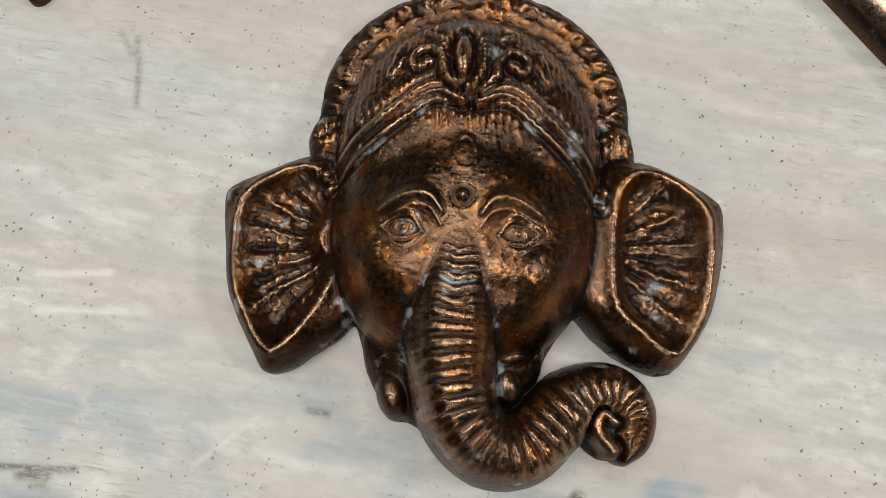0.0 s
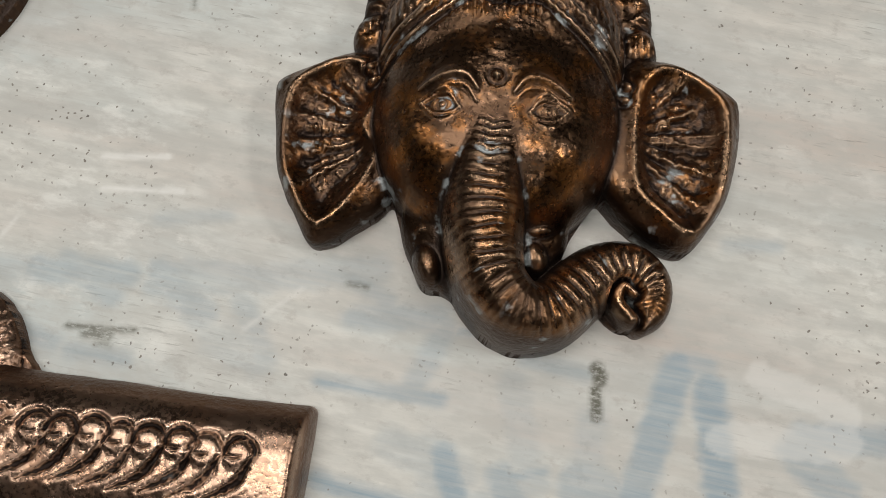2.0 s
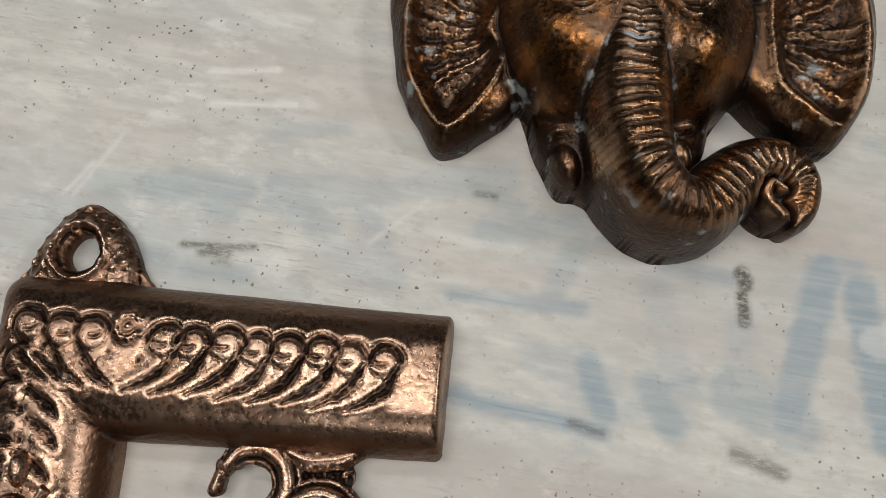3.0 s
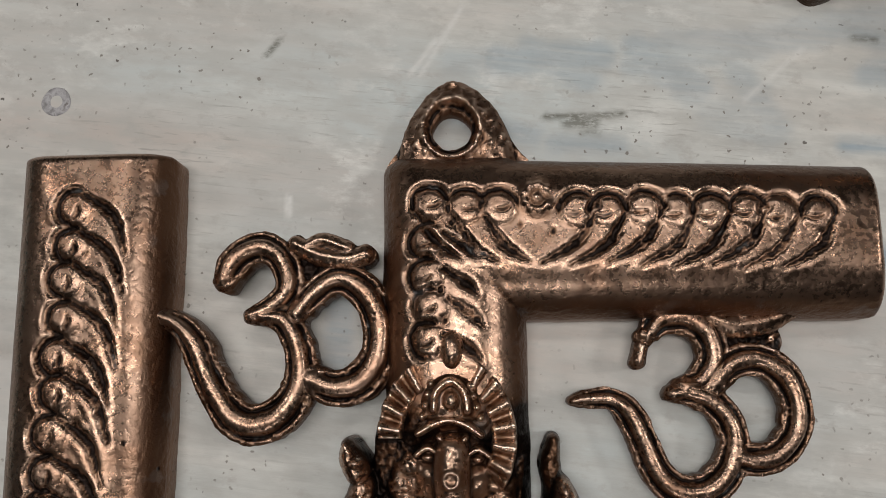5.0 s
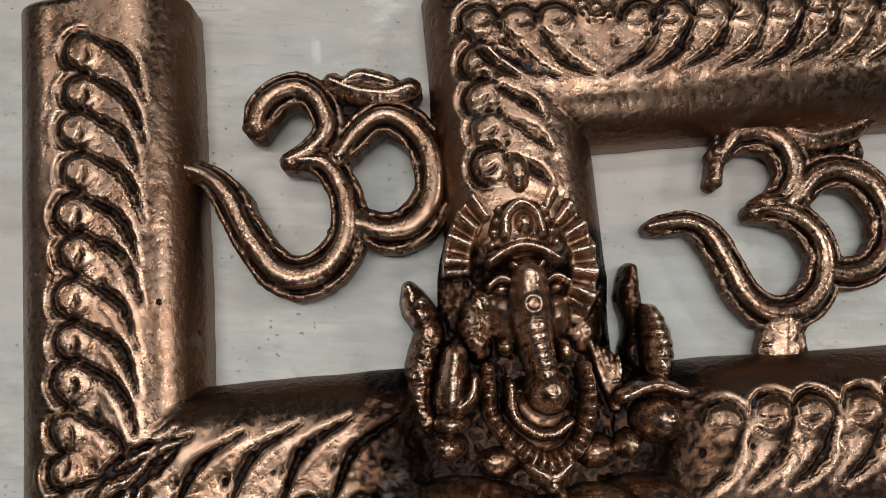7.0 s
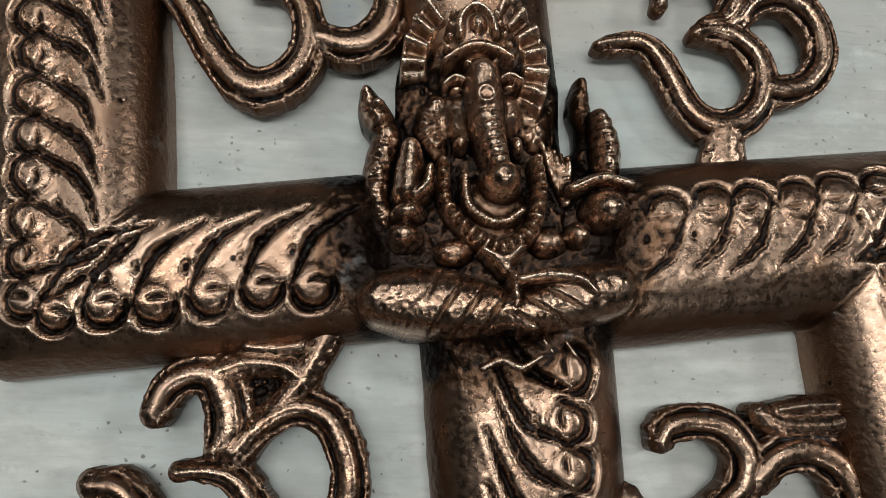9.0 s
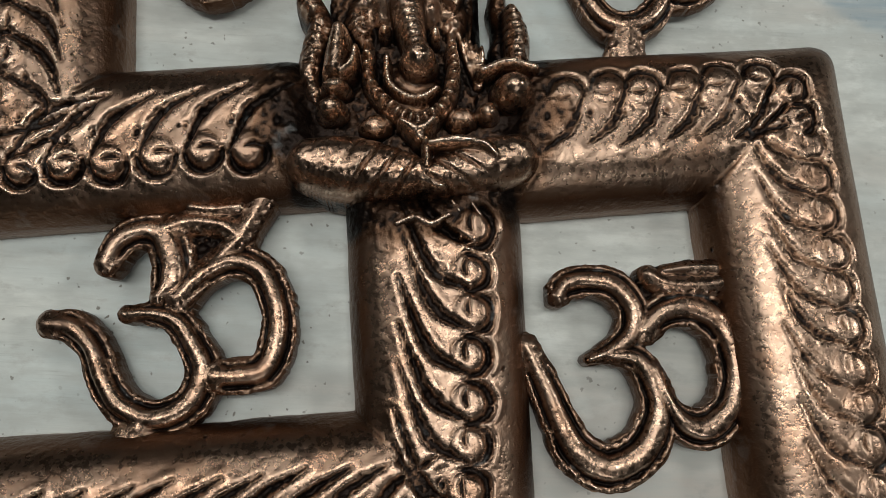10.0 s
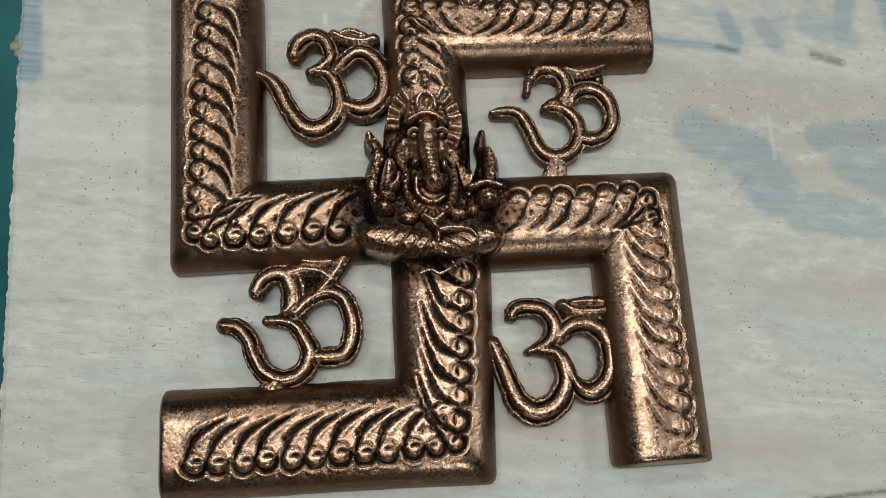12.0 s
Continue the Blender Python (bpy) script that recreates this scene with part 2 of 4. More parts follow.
# ---- the board ----
def board_material():
    m, nt, b = material("whitewashed_plywood")
    grain = noise_of(nt, 70, 7, (0.45, 3.6, 1), 0.68)
    fine = noise_of(nt, 420, 5, (0.25, 5, 1), 0.65)
    band = noise_of(nt, 13, 6, (0.30, 2.2, 1), 0.60)
    cloud = noise_of(nt, 14, 4, (0.7, 1.8, 1))
    col = mix(nt, ramp(nt, grain, [(0.34, 0.0), (0.66, 1.0)]), (0.565, 0.556, 0.515), (0.70, 0.690, 0.645))
    col = mix(nt, ramp(nt, cloud, [(0.42, 0.0), (0.60, 0.7)]), col, (0.50, 0.555, 0.555))
    # long bands along the grain where warm wood shows through the thin paint
    col = mix(nt, ramp(nt, band, [(0.45, 0.0), (0.62, 0.85)]), col, (0.525, 0.462, 0.415))
    col = mix(nt, ramp(nt, noise_of(nt, 30, 6, (0.18, 3.2, 1), 0.66), [(0.52, 0.0), (0.70, 0.6)]), col, (0.43, 0.43, 0.405))
    # small blotches of dirt and thin places
    col = mix(nt, ramp(nt, noise_of(nt, 210, 6, (0.8, 1.3, 1), 0.7), [(0.55, 0.0), (0.68, 0.55)]), col, (0.40, 0.375, 0.345))
    # thicker dabs of white
    dabs = mix(nt, 1.0, ramp(nt, noise_of(nt, 95, 6, (0.8, 1.4, 1), 0.68), [(0.52, 0.0), (0.62, 0.6)]), ramp(nt, noise_of(nt, 11, 2), [(0.45, 0.0), (0.60, 1.0)]), "MULTIPLY")
    col = mix(nt, dabs, col, (0.76, 0.755, 0.715))
    # worn streaks where the grey wood shows through
    streak = mix(nt, 1.0, ramp(nt, fine, [(0.57, 0.0), (0.72, 0.7)]), ramp(nt, noise_of(nt, 18, 3), [(0.46, 0.0), (0.66, 0.85)]), "MULTIPLY")
    col = mix(nt, streak, col, (0.30, 0.285, 0.26))
    # short dark pores along the grain
    pores = ramp(nt, noise_of(nt, 900, 3, (0.16, 1.6, 1), 0.5), [(0.60, 0.0), (0.68, 1.0)])
    col = mix(nt, mix(nt, 1.0, pores, ramp(nt, noise_of(nt, 16, 3, (1, 1.5, 1)), [(0.48, 0.0), (0.64, 0.5)]), "MULTIPLY"), col, (0.23, 0.22, 0.20))
    # soft mottling of the thin paint
    col = mix(nt, ramp(nt, noise_of(nt, 160, 5, (0.7, 1.9, 1), 0.6), [(0.38, 0.6), (0.58, 0.0)]), col, (0.47, 0.465, 0.435))
    # old blue paint, dark smudges and scratches kept in the board's own marks
    brush = ramp(nt, noise_of(nt, 240, 5, (0.15, 3, 1), 0.65), [(0.3, 0.45), (0.60, 1.0)])
    col = mix(nt, mix(nt, 1.0, attribute(nt, "blue"), brush, "MULTIPLY"), col, (0.235, 0.325, 0.395))
    smear = ramp(nt, noise_of(nt, 600, 5, (0.8, 1.8, 1), 0.72), [(0.30, 0.0), (0.52, 1.0)])
    col = mix(nt, mix(nt, 1.0, attribute(nt, "dark"), smear, "MULTIPLY"), col, (0.095, 0.092, 0.065))
    col = mix(nt, attribute(nt, "pale"), col, (0.78, 0.77, 0.74))
    # specks of dirt
    co = nt.nodes.new("ShaderNodeTexCoord")
    crowd = ramp(nt, noise_of(nt, 26, 3), [(0.44, 0.0), (0.60, 1.0)])
    for scale, size, rare, tone in ((150, 0.046, 0.55, (0.06, 0.055, 0.05)), (330, 0.11, 0.62, (0.13, 0.115, 0.10)), (75, 0.030, 0.90, (0.22, 0.085, 0.045)), (700, 0.22, 0.70, (0.20, 0.18, 0.155))):
        vor = node(nt, "ShaderNodeTexVoronoi", Scale=scale)
        warp = nt.nodes.new("ShaderNodeVectorMath")
        warp.operation = "MULTIPLY_ADD"
        wn = node(nt, "ShaderNodeTexNoise", Scale=900.0)
        nt.links.new(co.outputs["Object"], wn.inputs["Vector"])
        nt.links.new(wn.outputs["Color"], warp.inputs[0])
        warp.inputs[1].default_value = (0.0014, 0.0012, 0)
        nt.links.new(co.outputs["Object"], warp.inputs[2])
        nt.links.new(warp.outputs[0], vor.inputs["Vector"])
        dot = ramp(nt, vor.outputs["Distance"], [(size * 0.6, 1.0), (size, 0.0)])
        pick = nt.nodes.new("ShaderNodeSeparateColor")
        nt.links.new(vor.outputs["Color"], pick.inputs[0])
        some = ramp(nt, pick.outputs[0], [(rare, 0.0), (rare + 0.02, 1.0)])
        col = mix(nt, mix(nt, 1.0, mix(nt, 1.0, dot, some, "MULTIPLY"), crowd, "MULTIPLY"), col, tone)
    nt.links.new(col, b.inputs["Base Color"])
    nt.links.new(mix(nt, ramp(nt, grain, [(0.3, 0.0), (0.7, 1.0)]), 0.42, 0.6), b.inputs["Roughness"])
    b.inputs["Specular IOR Level"].default_value = 0.35
    n1 = bump(nt, b, fine, 0.10, 0.0003)
    bump(nt, b, grain, 0.05, 0.0005, n1)
    return m


m_board = board_material()

# faded blue strokes of old lettering, no longer readable: x, y, x, y, half width (mm), strength
BLUE = [(49, 44, 44, 14, 3.4, 0.75), (56, 41, 63, 14, 3.4, 0.8), (49, 45, 55, 46, 2.0, 0.5), (34, 17, 45, 13, 5, 0.5), (34, 30, 34, 20, 3, 0.25)]
BLUE += [(-22, 26, 3, 27.5, 1.3, 0.75), (-18, 7, 10, 5.5, 1.6, 0.9), (3, 18, 7, 4, 3.5, 0.22), (17, 34, 24, 14, 3.2, 0.2), (14, 10, 26, 16, 2, 0.3)]
BLUE += [(-94, 35, -72, 38, 2.6, 0.25), (-60, 41, -32, 46, 2.8, 0.3), (75, 33, 84, 26, 4, 0.5), (-3, -23, 14, -30, 7, 0.62), (14, -30, 22, -41, 8, 0.62)]
BLUE += [(36, -22, 62, -18, 4.5, 0.6), (46, -29, 64, -36, 7, 0.55), (30, -46, 50, -48, 6.5, 0.5), (-5, 17, 10, 14, 3.5, 0.25), (-218, 20, -210, -21, 4.4, 1.0)]
BLUE += [(-64, 52, -50, 56, 1.5, 0.3), (10, 52, 24, 48, 3, 0.25), (-92, 24, -78, 22, 2, 0.4), (-45, 30, -36, 28, 4, 0.2), (66, 74, 56, 72, 1.6, 0.35)]
BLUE += [(-86, 36, -67, 39, 2.9, 0.45), (-60, 41, -49, 34, 3.3, 0.38), (-74, 21, -62, 22, 1.4, 0.45), (-42, 39, -34, 28, 2.6, 0.3), (-18, 40, -1, 44, 2.6, 0.42), (1, 42, -3, 29, 2.5, 0.38), (76, 36, 95, 39, 2.9, 0.6), (4, 42, 9, 42.6, 0.35, 1.0)]
BLUE += [(6, 17, 10, 9, 2.8, 0.8), (18, 15, 23, 9, 3.0, 0.65), (17, 15, 26, 18, 0.9, 0.75), (18, 39, 31, 39, 1.5, 0.45), (-109, -14, -108, -22, 2.5, 0.45), (-60, 38, -16, 51, 3.3, 0.3), (-80, 39, -69, 34, 2.6, 0.38), (-20, 48, -12, 45, 2.0, 0.38)]
DARK = [(-76, 26, -69, 26.8, 0.5, 1.0), (-71, 26.2, -62, 28, 0.5, 0.9), (-72, 25.2, -67, 25.6, 1.0, 0.75), (-69, 23.5, -66, 24, 0.5, 0.5), (33, 40.5, 34, 38.5, 1.5, 0.95), (33.5, 36, 34.5, 31, 1.2, 0.95), (35, 6, 44, 4, 1.3, 0.6), (30, -131, 58, -126, 0.6, 0.9)]
DARK += [(-21, 47, -17, 47, 0.5, 0.8), (4, 6, 10, 5, 0.8, 0.6), (14, -36, 8, -44, 0.3, 0.35), (-130, 33, -128, 36, 0.5, 0.9), (-150, 44, -145, 46, 0.7, 0.5)]
DARK += [(-75, 117, -73, 111, 0.5, 0.6), (-73, 111, -71, 102, 0.5, 0.6), (-79, 118, -75, 113, 0.4, 0.5), (-200, -60, -186, -62, 0.3, 0.3), (-205, -92, -180, -91, 0.3, 0.3)]
PALE = [(-78, 56, -61, 59, 0.5, 0.8), (-80, 63, -66, 66, 0.6, 0.7), (-100, 32, -94, 46, 0.4, 0.5), (-102, 32, -98, 39, 0.4, 0.6), (-121.5, 5.5, -121, 2.5, 0.4, 1.0)]
PALE += [(60, 32, 84, 36, 3.5, 0.35), (66, 46, 84, 42, 3, 0.35), (-40, 33, -30, 44, 0.4, 0.4), (20, -16, 22, -30, 0.5, 0.4), (-205, -40, -165, -38, 9, 0.3)]


def marks(x, y, strokes, rag, soft):
    out = np.zeros(x.shape)
    for x0, y0, x1, y1, w, k in strokes:
        ex, ey = x1 - x0, y1 - y0
        t = np.clip(((x - x0) * ex + (y - y0) * ey) / (ex * ex + ey * ey), 0, 1)
        d = np.hypot(x - x0 - t * ex, y - y0 - t * ey) + rag * min(w, 4) * 0.35 * wobble(x, y, 0.9, x0) + rag * 0.3 * wobble(x, y, 2.7, y0)
        out = np.maximum(out, k * smooth(-d, -w - soft, -w + soft))
    return out


def board_mesh():
    turn = radians(8.0)
    us = np.concatenate([np.arange(-214.4, 108, 0.7), [160, 240, 400]])
    vs = np.concatenate([[-400, -260, -200], np.arange(-168, 176, 0.7), [240, 400]])
    u, v = np.meshgrid(us, vs)
    u = np.where(u == us[0], u + 0.5 * wobble(u, v, 0.4) + 0.3 * wobble(u, v, 1.9, 2), u)
    x, y = u * math.cos(turn) - v * math.sin(turn), u * math.sin(turn) + v * math.cos(turn)
    near = (u < 110) & (v > -170) & (v < 178)
    z = np.where(near, 0.03 * wobble(u * 0.3, v, 0.8), 0) - 0.6 * smooth(-u, 212.6, 214.6) * (1 + 0.5 * wobble(u, v, 1.1, 5))
    n, w = u.shape
    idx = np.arange(n * w).reshape(n, w)
    quads = np.stack([idx[:-1, :-1], idx[:-1, 1:], idx[1:, 1:], idx[1:, :-1]], -1).reshape(-1, 4)
    edge = np.concatenate([idx[0, :-1], idx[:-1, -1], idx[-1, :0:-1], idx[:0:-1, 0]])
    low = n * w + np.arange(len(edge))
    co = np.column_stack([x.ravel(), y.ravel(), z.ravel()])
    co = np.vstack([co, np.column_stack([co[edge, :2], np.full(len(edge), -18.0)])])
    nxt = np.roll(np.arange(len(edge)), -1)
    sides = np.stack([edge[nxt], edge, low, low[nxt]], 1)
    faces = [tuple(f) for f in np.vstack([quads, sides])] + [tuple(low[::-1])]
    me = bpy.data.meshes.new("board")
    me.from_pydata((co * 0.001).tolist(), [], [[int(i) for i in f] for f in faces])
    for name, strokes, rag, soft in (("blue", BLUE, 0.45, 1.5), ("dark", DARK, 0.25, 0.7), ("pale", PALE, 0.5, 0.6)):
        at = me.attributes.new(name, "FLOAT", "POINT")
        at.data.foreach_set("value", np.concatenate([marks(x, y, strokes, rag, soft).ravel(), np.zeros(len(edge))]).astype(np.float32))
    return me


board = tagged(mesh_part("board", board_mesh(), m_board), "whitewashed plywood board with faded blue paint and scuffs", "board", kind="structure")


# ---- the wall hanging: bars, scrollwork, om signs, seated figure ----
# bars: two ends, half widths, and how blunt each end is (1: runs into a corner, more: a free end)
BARS = [((-64.9, 76.0), (-65.0, -13.2), 14.2, 13.8, 3.6, 1), ((-78.7, 0.3), (0, 0.3), 13.5, 13.0, 1, 1), ((-80.5, -60.6), (11, -61.6), 15.0, 15.2, 3.6, 1),
        ((-0.5, 0), (-3.0, -76.8), 15.0, 13.6, 1, 1), ((0, -3.0), (71.2, -4.0), 14.2, 13.6, 1, 1), ((57.2, 9.8), (57.3, -75.2), 13.8, 14.0, 1, 3.2),
        ((-1.8, 0), (-1.8, 74.0), 12.2, 12.4, 1, 1), ((-14.2, 59.7), (69.3, 56.6), 14.8, 13.4, 1, 3.6), ((-16, 0), (14, -1), 13, 13, 1, 1)]


def motif(u, v, groove, raised, at, out, tail, size=2.6, seed=0.0, depth=1.0):
    """One chased curl: a lobe with a groove and a lip round its outer end, a comma cut in it, and a crescent cut that sweeps away from it."""
    bx, by = at
    sel = (np.abs(u - bx - tail[0] / 2) < 11 + abs(tail[0]) / 2) & (np.abs(v - by - tail[1] / 2) < 11 + abs(tail[1]) / 2)
    if not sel.any():
        return
    x, y = u[sel], v[sel]
    dx, dy = x - bx, y - by
    r = np.hypot(dx, dy) * (1 + 0.05 * wobble(x, y, 0.8, seed * 1.7))
    along = (dx * out[0] + dy * out[1]) / np.maximum(r, 1e-6)
    outer = smooth(along, -0.5, 0.2)
    ring = np.exp(-((r - size) / (0.35 + 0.3 * outer)) ** 2) * outer
    lip = 0.16 * np.exp(-((r - size - 1.3) / 0.6) ** 2) * smooth(along, -0.1, 0.4)
    boss = 0.62 * np.clip(1 - (r / (size * 1.05)) ** 3, 0, 1) ** 0.6
    lx, ly = tail[0] - out[0] * (tail[0] * out[0] + tail[1] * out[1]), tail[1] - out[1] * (tail[0] * out[0] + tail[1] * out[1])
    ln = math.hypot(lx, ly) + 1e-6
    lx, ly = lx / ln, ly / ln
    start = (-lx * size * 0.9 - out[0] * 0.5, -ly * size * 0.9 - out[1] * 0.5)
    deep = tail[0] * out[0] + tail[1] * out[1]
    mid = (out[0] * deep * 0.62 + lx * (ln * 0.2 - 1.0), out[1] * deep * 0.62 + ly * (ln * 0.2 - 1.0))
    q, w, way, e = stroke(x, y, [(bx + start[0], by + start[1], 0.4), (bx + mid[0], by + mid[1], 0.85), (bx + tail[0], by + tail[1], 0.12)], 6)
    cut = smooth(-e - 0.16 * wobble(x, y, 2.4, seed), -0.3, 0.6)
    lip = np.maximum(lip, 0.12 * np.exp(-((e - 0.95) / 0.65) ** 2) * smooth(way, 0.15, 0.5))
    # the comma inside the lobe, and a small punch mark further up
    cx, cy = bx - out[0] * 0.9 + lx * 0.9, by - out[1] * 0.9 + ly * 0.9
    q, w, way, e = stroke(x, y, [(cx + lx * 1.5 + out[0] * 0.5, cy + ly * 1.5 + out[1] * 0.5, 0.25), (cx, cy, 0.42), (cx - lx * 1.2 + out[0] * 0.3, cy - ly * 1.2 + out[1] * 0.3, 0.15)], 4)
    comma = 0.5 * smooth(-e, -0.3, 0.35)
    px, py = bx + tail[0] * 0.42 + lx * 1.6, by + tail[1] * 0.42 + ly * 1.6
    punch = (0.3 + 0.5 * abs(math.sin(seed * 5.3))) * np.exp(-(((x - px) / 0.55) ** 2 + ((y - py) / 0.7) ** 2))
    cut = np.maximum(np.maximum(ring, cut), np.maximum(comma, punch))
    groove[sel] = np.maximum(groove[sel], depth * cut * (0.85 + 0.3 * wobble(x, y, 0.9, seed)))
    raised[sel] = np.maximum(raised[sel], (0.4 + 0.6 * depth) * np.maximum(0.85 * boss, lip))


# rows of curls: first boss, last boss, number, outward side, tail (end x, end y, bend x, bend y), depth of the chasing
CHASED = [0.85, 1.05, 1.1, 1.0, 0.65, 0.42, 0.7, 0.75, 0.75]
ROWS = [((-65.8, 65.0), (-68.6, 9.0), 10, (-1, 0.2), (9.0, -8.4, 1.6, 1.6)), ((-59.0, -4.6), (-29.5, -4.0), 5, (0, -1), (7.6, 11.0, -1.8, 1.4)),
        ((-69.9, -65.9), (-12.2, -65.6), 10, (0, -1), (8.4, 11.5, -2.0, 1.6)), ((0.6, -59.5), (4.8, -20.0), 7, (1, 0), (-10.0, 13.0, -1.6, -1.6)),
        ((22.5, 1.6), (48.0, 1.6), 5, (0, 1), (-4.8, -9.4, 1.4, -0.8)), ((60.2, -10.0), (61.8, -64.5), 10, (1, 0), (-9.4, 8.0, -1.6, -2.2)),
        ((18.8, 62.2), (57.5, 60.3), 8, (0, 1), (-6.4, -8.8, 2.2, -0.6)), ((-6.1, 57.4), (-5.8, 41.0), 4, (-1, 0.3), (8.6, -3.5, 0.5, 2.0)),
        ((-5.2, 63.6), (6.0, 63.2), 3, (-0.2, 1), (5.0, -9.5, 1.6, 1.4))]
FANS = [((-69.5, 3.2), (-1, 0), (15.5, 4.2, 0, 2.2)), ((-69.6, -2.6), (-1, -0.4), (17.0, 9.2, 0, 1.8)), ((-65.5, -5.0), (-0.3, -1), (13.8, 11.6, -1, 2.0)),
        ((-5.8, -65.4), (0.2, -1), (-4.4, 12.0, -1.6, 0)), ((-0.6, -64.6), (0.6, -0.8), (-9.5, 13.0, -1.6, -1)), ((54.5, 2.2), (0.2, 1), (-6.2, -10.8, 1.0, 0)),
        ((59.4, -0.6), (0.8, 0.8), (-9.6, -7.5, 0, 1.4)), ((60.0, -5.6), (1, 0.2), (-10.5, -2.0, 0, 2.0))]


def bars_distance(u, v):
    d = np.full(u.shape, 1e9)
    for a, c, wa, wb, _, _ in BARS:
        d = np.minimum(d, box(u, v, a, c, wa, wb))
    return d


def bars_shape(u, v):
    d = bars_distance(u, v)
    edge = d + 0.25 + 0.3 * wobble(u, v, 0.13) + 0.1 * wobble(u, v, 0.7, 3)
    deep = np.full(u.shape, -9.0)
    for bar in BARS:
        deep = np.maximum(deep, depth_in_bar(u, v, *bar))
    t = np.clip((deep + 0.3) / 10.4, 0, 1)
    h = 0.4 + 12.0 * (1 - (1 - t) ** 2.3) ** 0.47 + 0.25 * wobble(u, v, 0.11, 1) + 0.012 * wobble(u, v, 1.1, 4)
    groove, raised = np.zeros(u.shape), np.zeros(u.shape)
    for r, (a, c, n, out, tail) in enumerate(ROWS):
        for k in range(n):
            f = k / (n - 1)
            j = 0.35 * math.sin(k * 2.7 + r * 1.3), 0.3 * math.sin(k * 4.1 + r)
            motif(u, v, groove, raised, (a[0] + (c[0] - a[0]) * f + j[0], a[1] + (c[1] - a[1]) * f + j[1]), out, tail, 3.0 + 0.15 * math.sin(k * 3.3), k + r, CHASED[r] * (0.9 + 0.2 * math.sin(k * 1.9 + r)))
    for k, (at, out, tail) in enumerate(FANS):
        motif(u, v, groove, raised, at, out, tail, 2.5, k)
    h = h + 1.15 * raised * (1 - np.minimum(groove, 1)) - 1.4 * groove
    h = h + groove * 0.4 * grit(u, v, 0.55, 5) + 0.014 * grit(u, v, 0.6, 1) + 0.03 * grit(u, v, 2.6, 2)
    # sunk bed for the figure
    bed = np.hypot((u + 3) / 21, (v - 6) / 23)
    h -= 3.6 * smooth(-bed, -1.0, -0.78)
    h += smooth(-bed - 0.10 * wobble(u, v, 0.5, 2), -1.35, -1.0) * (0.25 * grit(u, v, 0.6, 3) + 0.25 * grit(u, v, 1.3, 4))
    # a stamped floret where the upper arm turns
    for k in range(9):
        a = k * 0.7
        x, y = 12.4 + (2.1 * math.cos(a) if k else 0), 64.4 + (2.3 * math.sin(a) if k else 0)
        h += 0.8 * np.exp(-((u - x) ** 2 + (v - y) ** 2) / 0.6)
    # sides darken towards the foot: shade painted in; grooves and bed keep oxide
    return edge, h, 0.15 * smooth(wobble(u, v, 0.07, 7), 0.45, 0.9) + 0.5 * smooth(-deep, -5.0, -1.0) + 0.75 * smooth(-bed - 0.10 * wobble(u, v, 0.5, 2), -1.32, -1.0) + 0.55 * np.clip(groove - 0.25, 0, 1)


def om_shape(lines, webs, top=8.0):
    """A ribbon with a broad ridge between two grooves; webs (x, y, radius) are the lower skin between its loops."""
    def shape(u, v):
        d, h, darkening = np.full(u.shape, 1e9), np.zeros(u.shape), np.zeros(u.shape)
        for k, pts in enumerate(lines):
            q, w, way, e = stroke(u, v, [(x, y, r + 0.3) for x, y, r in pts])
            e = e + 0.16 * wobble(u, v, 1.1, pts[0][0]) + 0.06 * wobble(u, v, 3.1, 2)
            e = e + 0.22 * grit(u, v, 0.9, k) * smooth(grit(u, v, 6.0, k + 9), -0.2, 0.4)
            q = np.clip(q, 0, 1)
            chase = (0.75 + 0.45 * wobble(u, v, 0.7, pts[0][1])) * smooth(way, 0.02, 0.1) * smooth(-way, -0.98, -0.9) * (k < 3)
            near = top * (0.62 + 0.36 * np.sqrt(np.clip(1 - 0.8 * q ** 2.4, 0, 1))) - 1.5 * chase * np.exp(-((q - 0.62) / 0.15) ** 2) + 0.25 * np.exp(-(q / 0.35) ** 2)
            near = near - 0.15 * (k > 2) + 0.05 * wobble(u, v, 0.9, pts[0][1]) + (0.02 + 0.3 * np.exp(-((q - 0.72) / 0.2) ** 2)) * grit(u, v, 0.55, k) + 0.04 * grit(u, v, 2.2, k + 3)
            h = np.where(e < d - 0.25, np.where(e < 0.4, near, h), np.where(e < 0.1, np.maximum(h, near), h))
            darkening = np.where(e < 0.1, np.clip(chase * np.exp(-((q - 0.64) / 0.16) ** 2), 0, 1) * (0.6 + 0.4 * smooth(wobble(u, v, 0.35, pts[0][0]), -0.4, 0.3)), darkening)
            d = smin(d, e, 0.7)
        for x, y, r in webs:
            e = np.hypot(u - x, v - y) - r
            h = np.where((e < 0.3) & (d > 0), top * 0.6 + 0.4 * wobble(u, v, 2.1, x) + 0.35 * grit(u, v, 0.6, 7), h)
            d = smin(d, e, 0.5)
        return d, np.maximum(h, 2.6), np.where(h < top * 0.66, 0.4, 0.8 * darkening)
    return shape


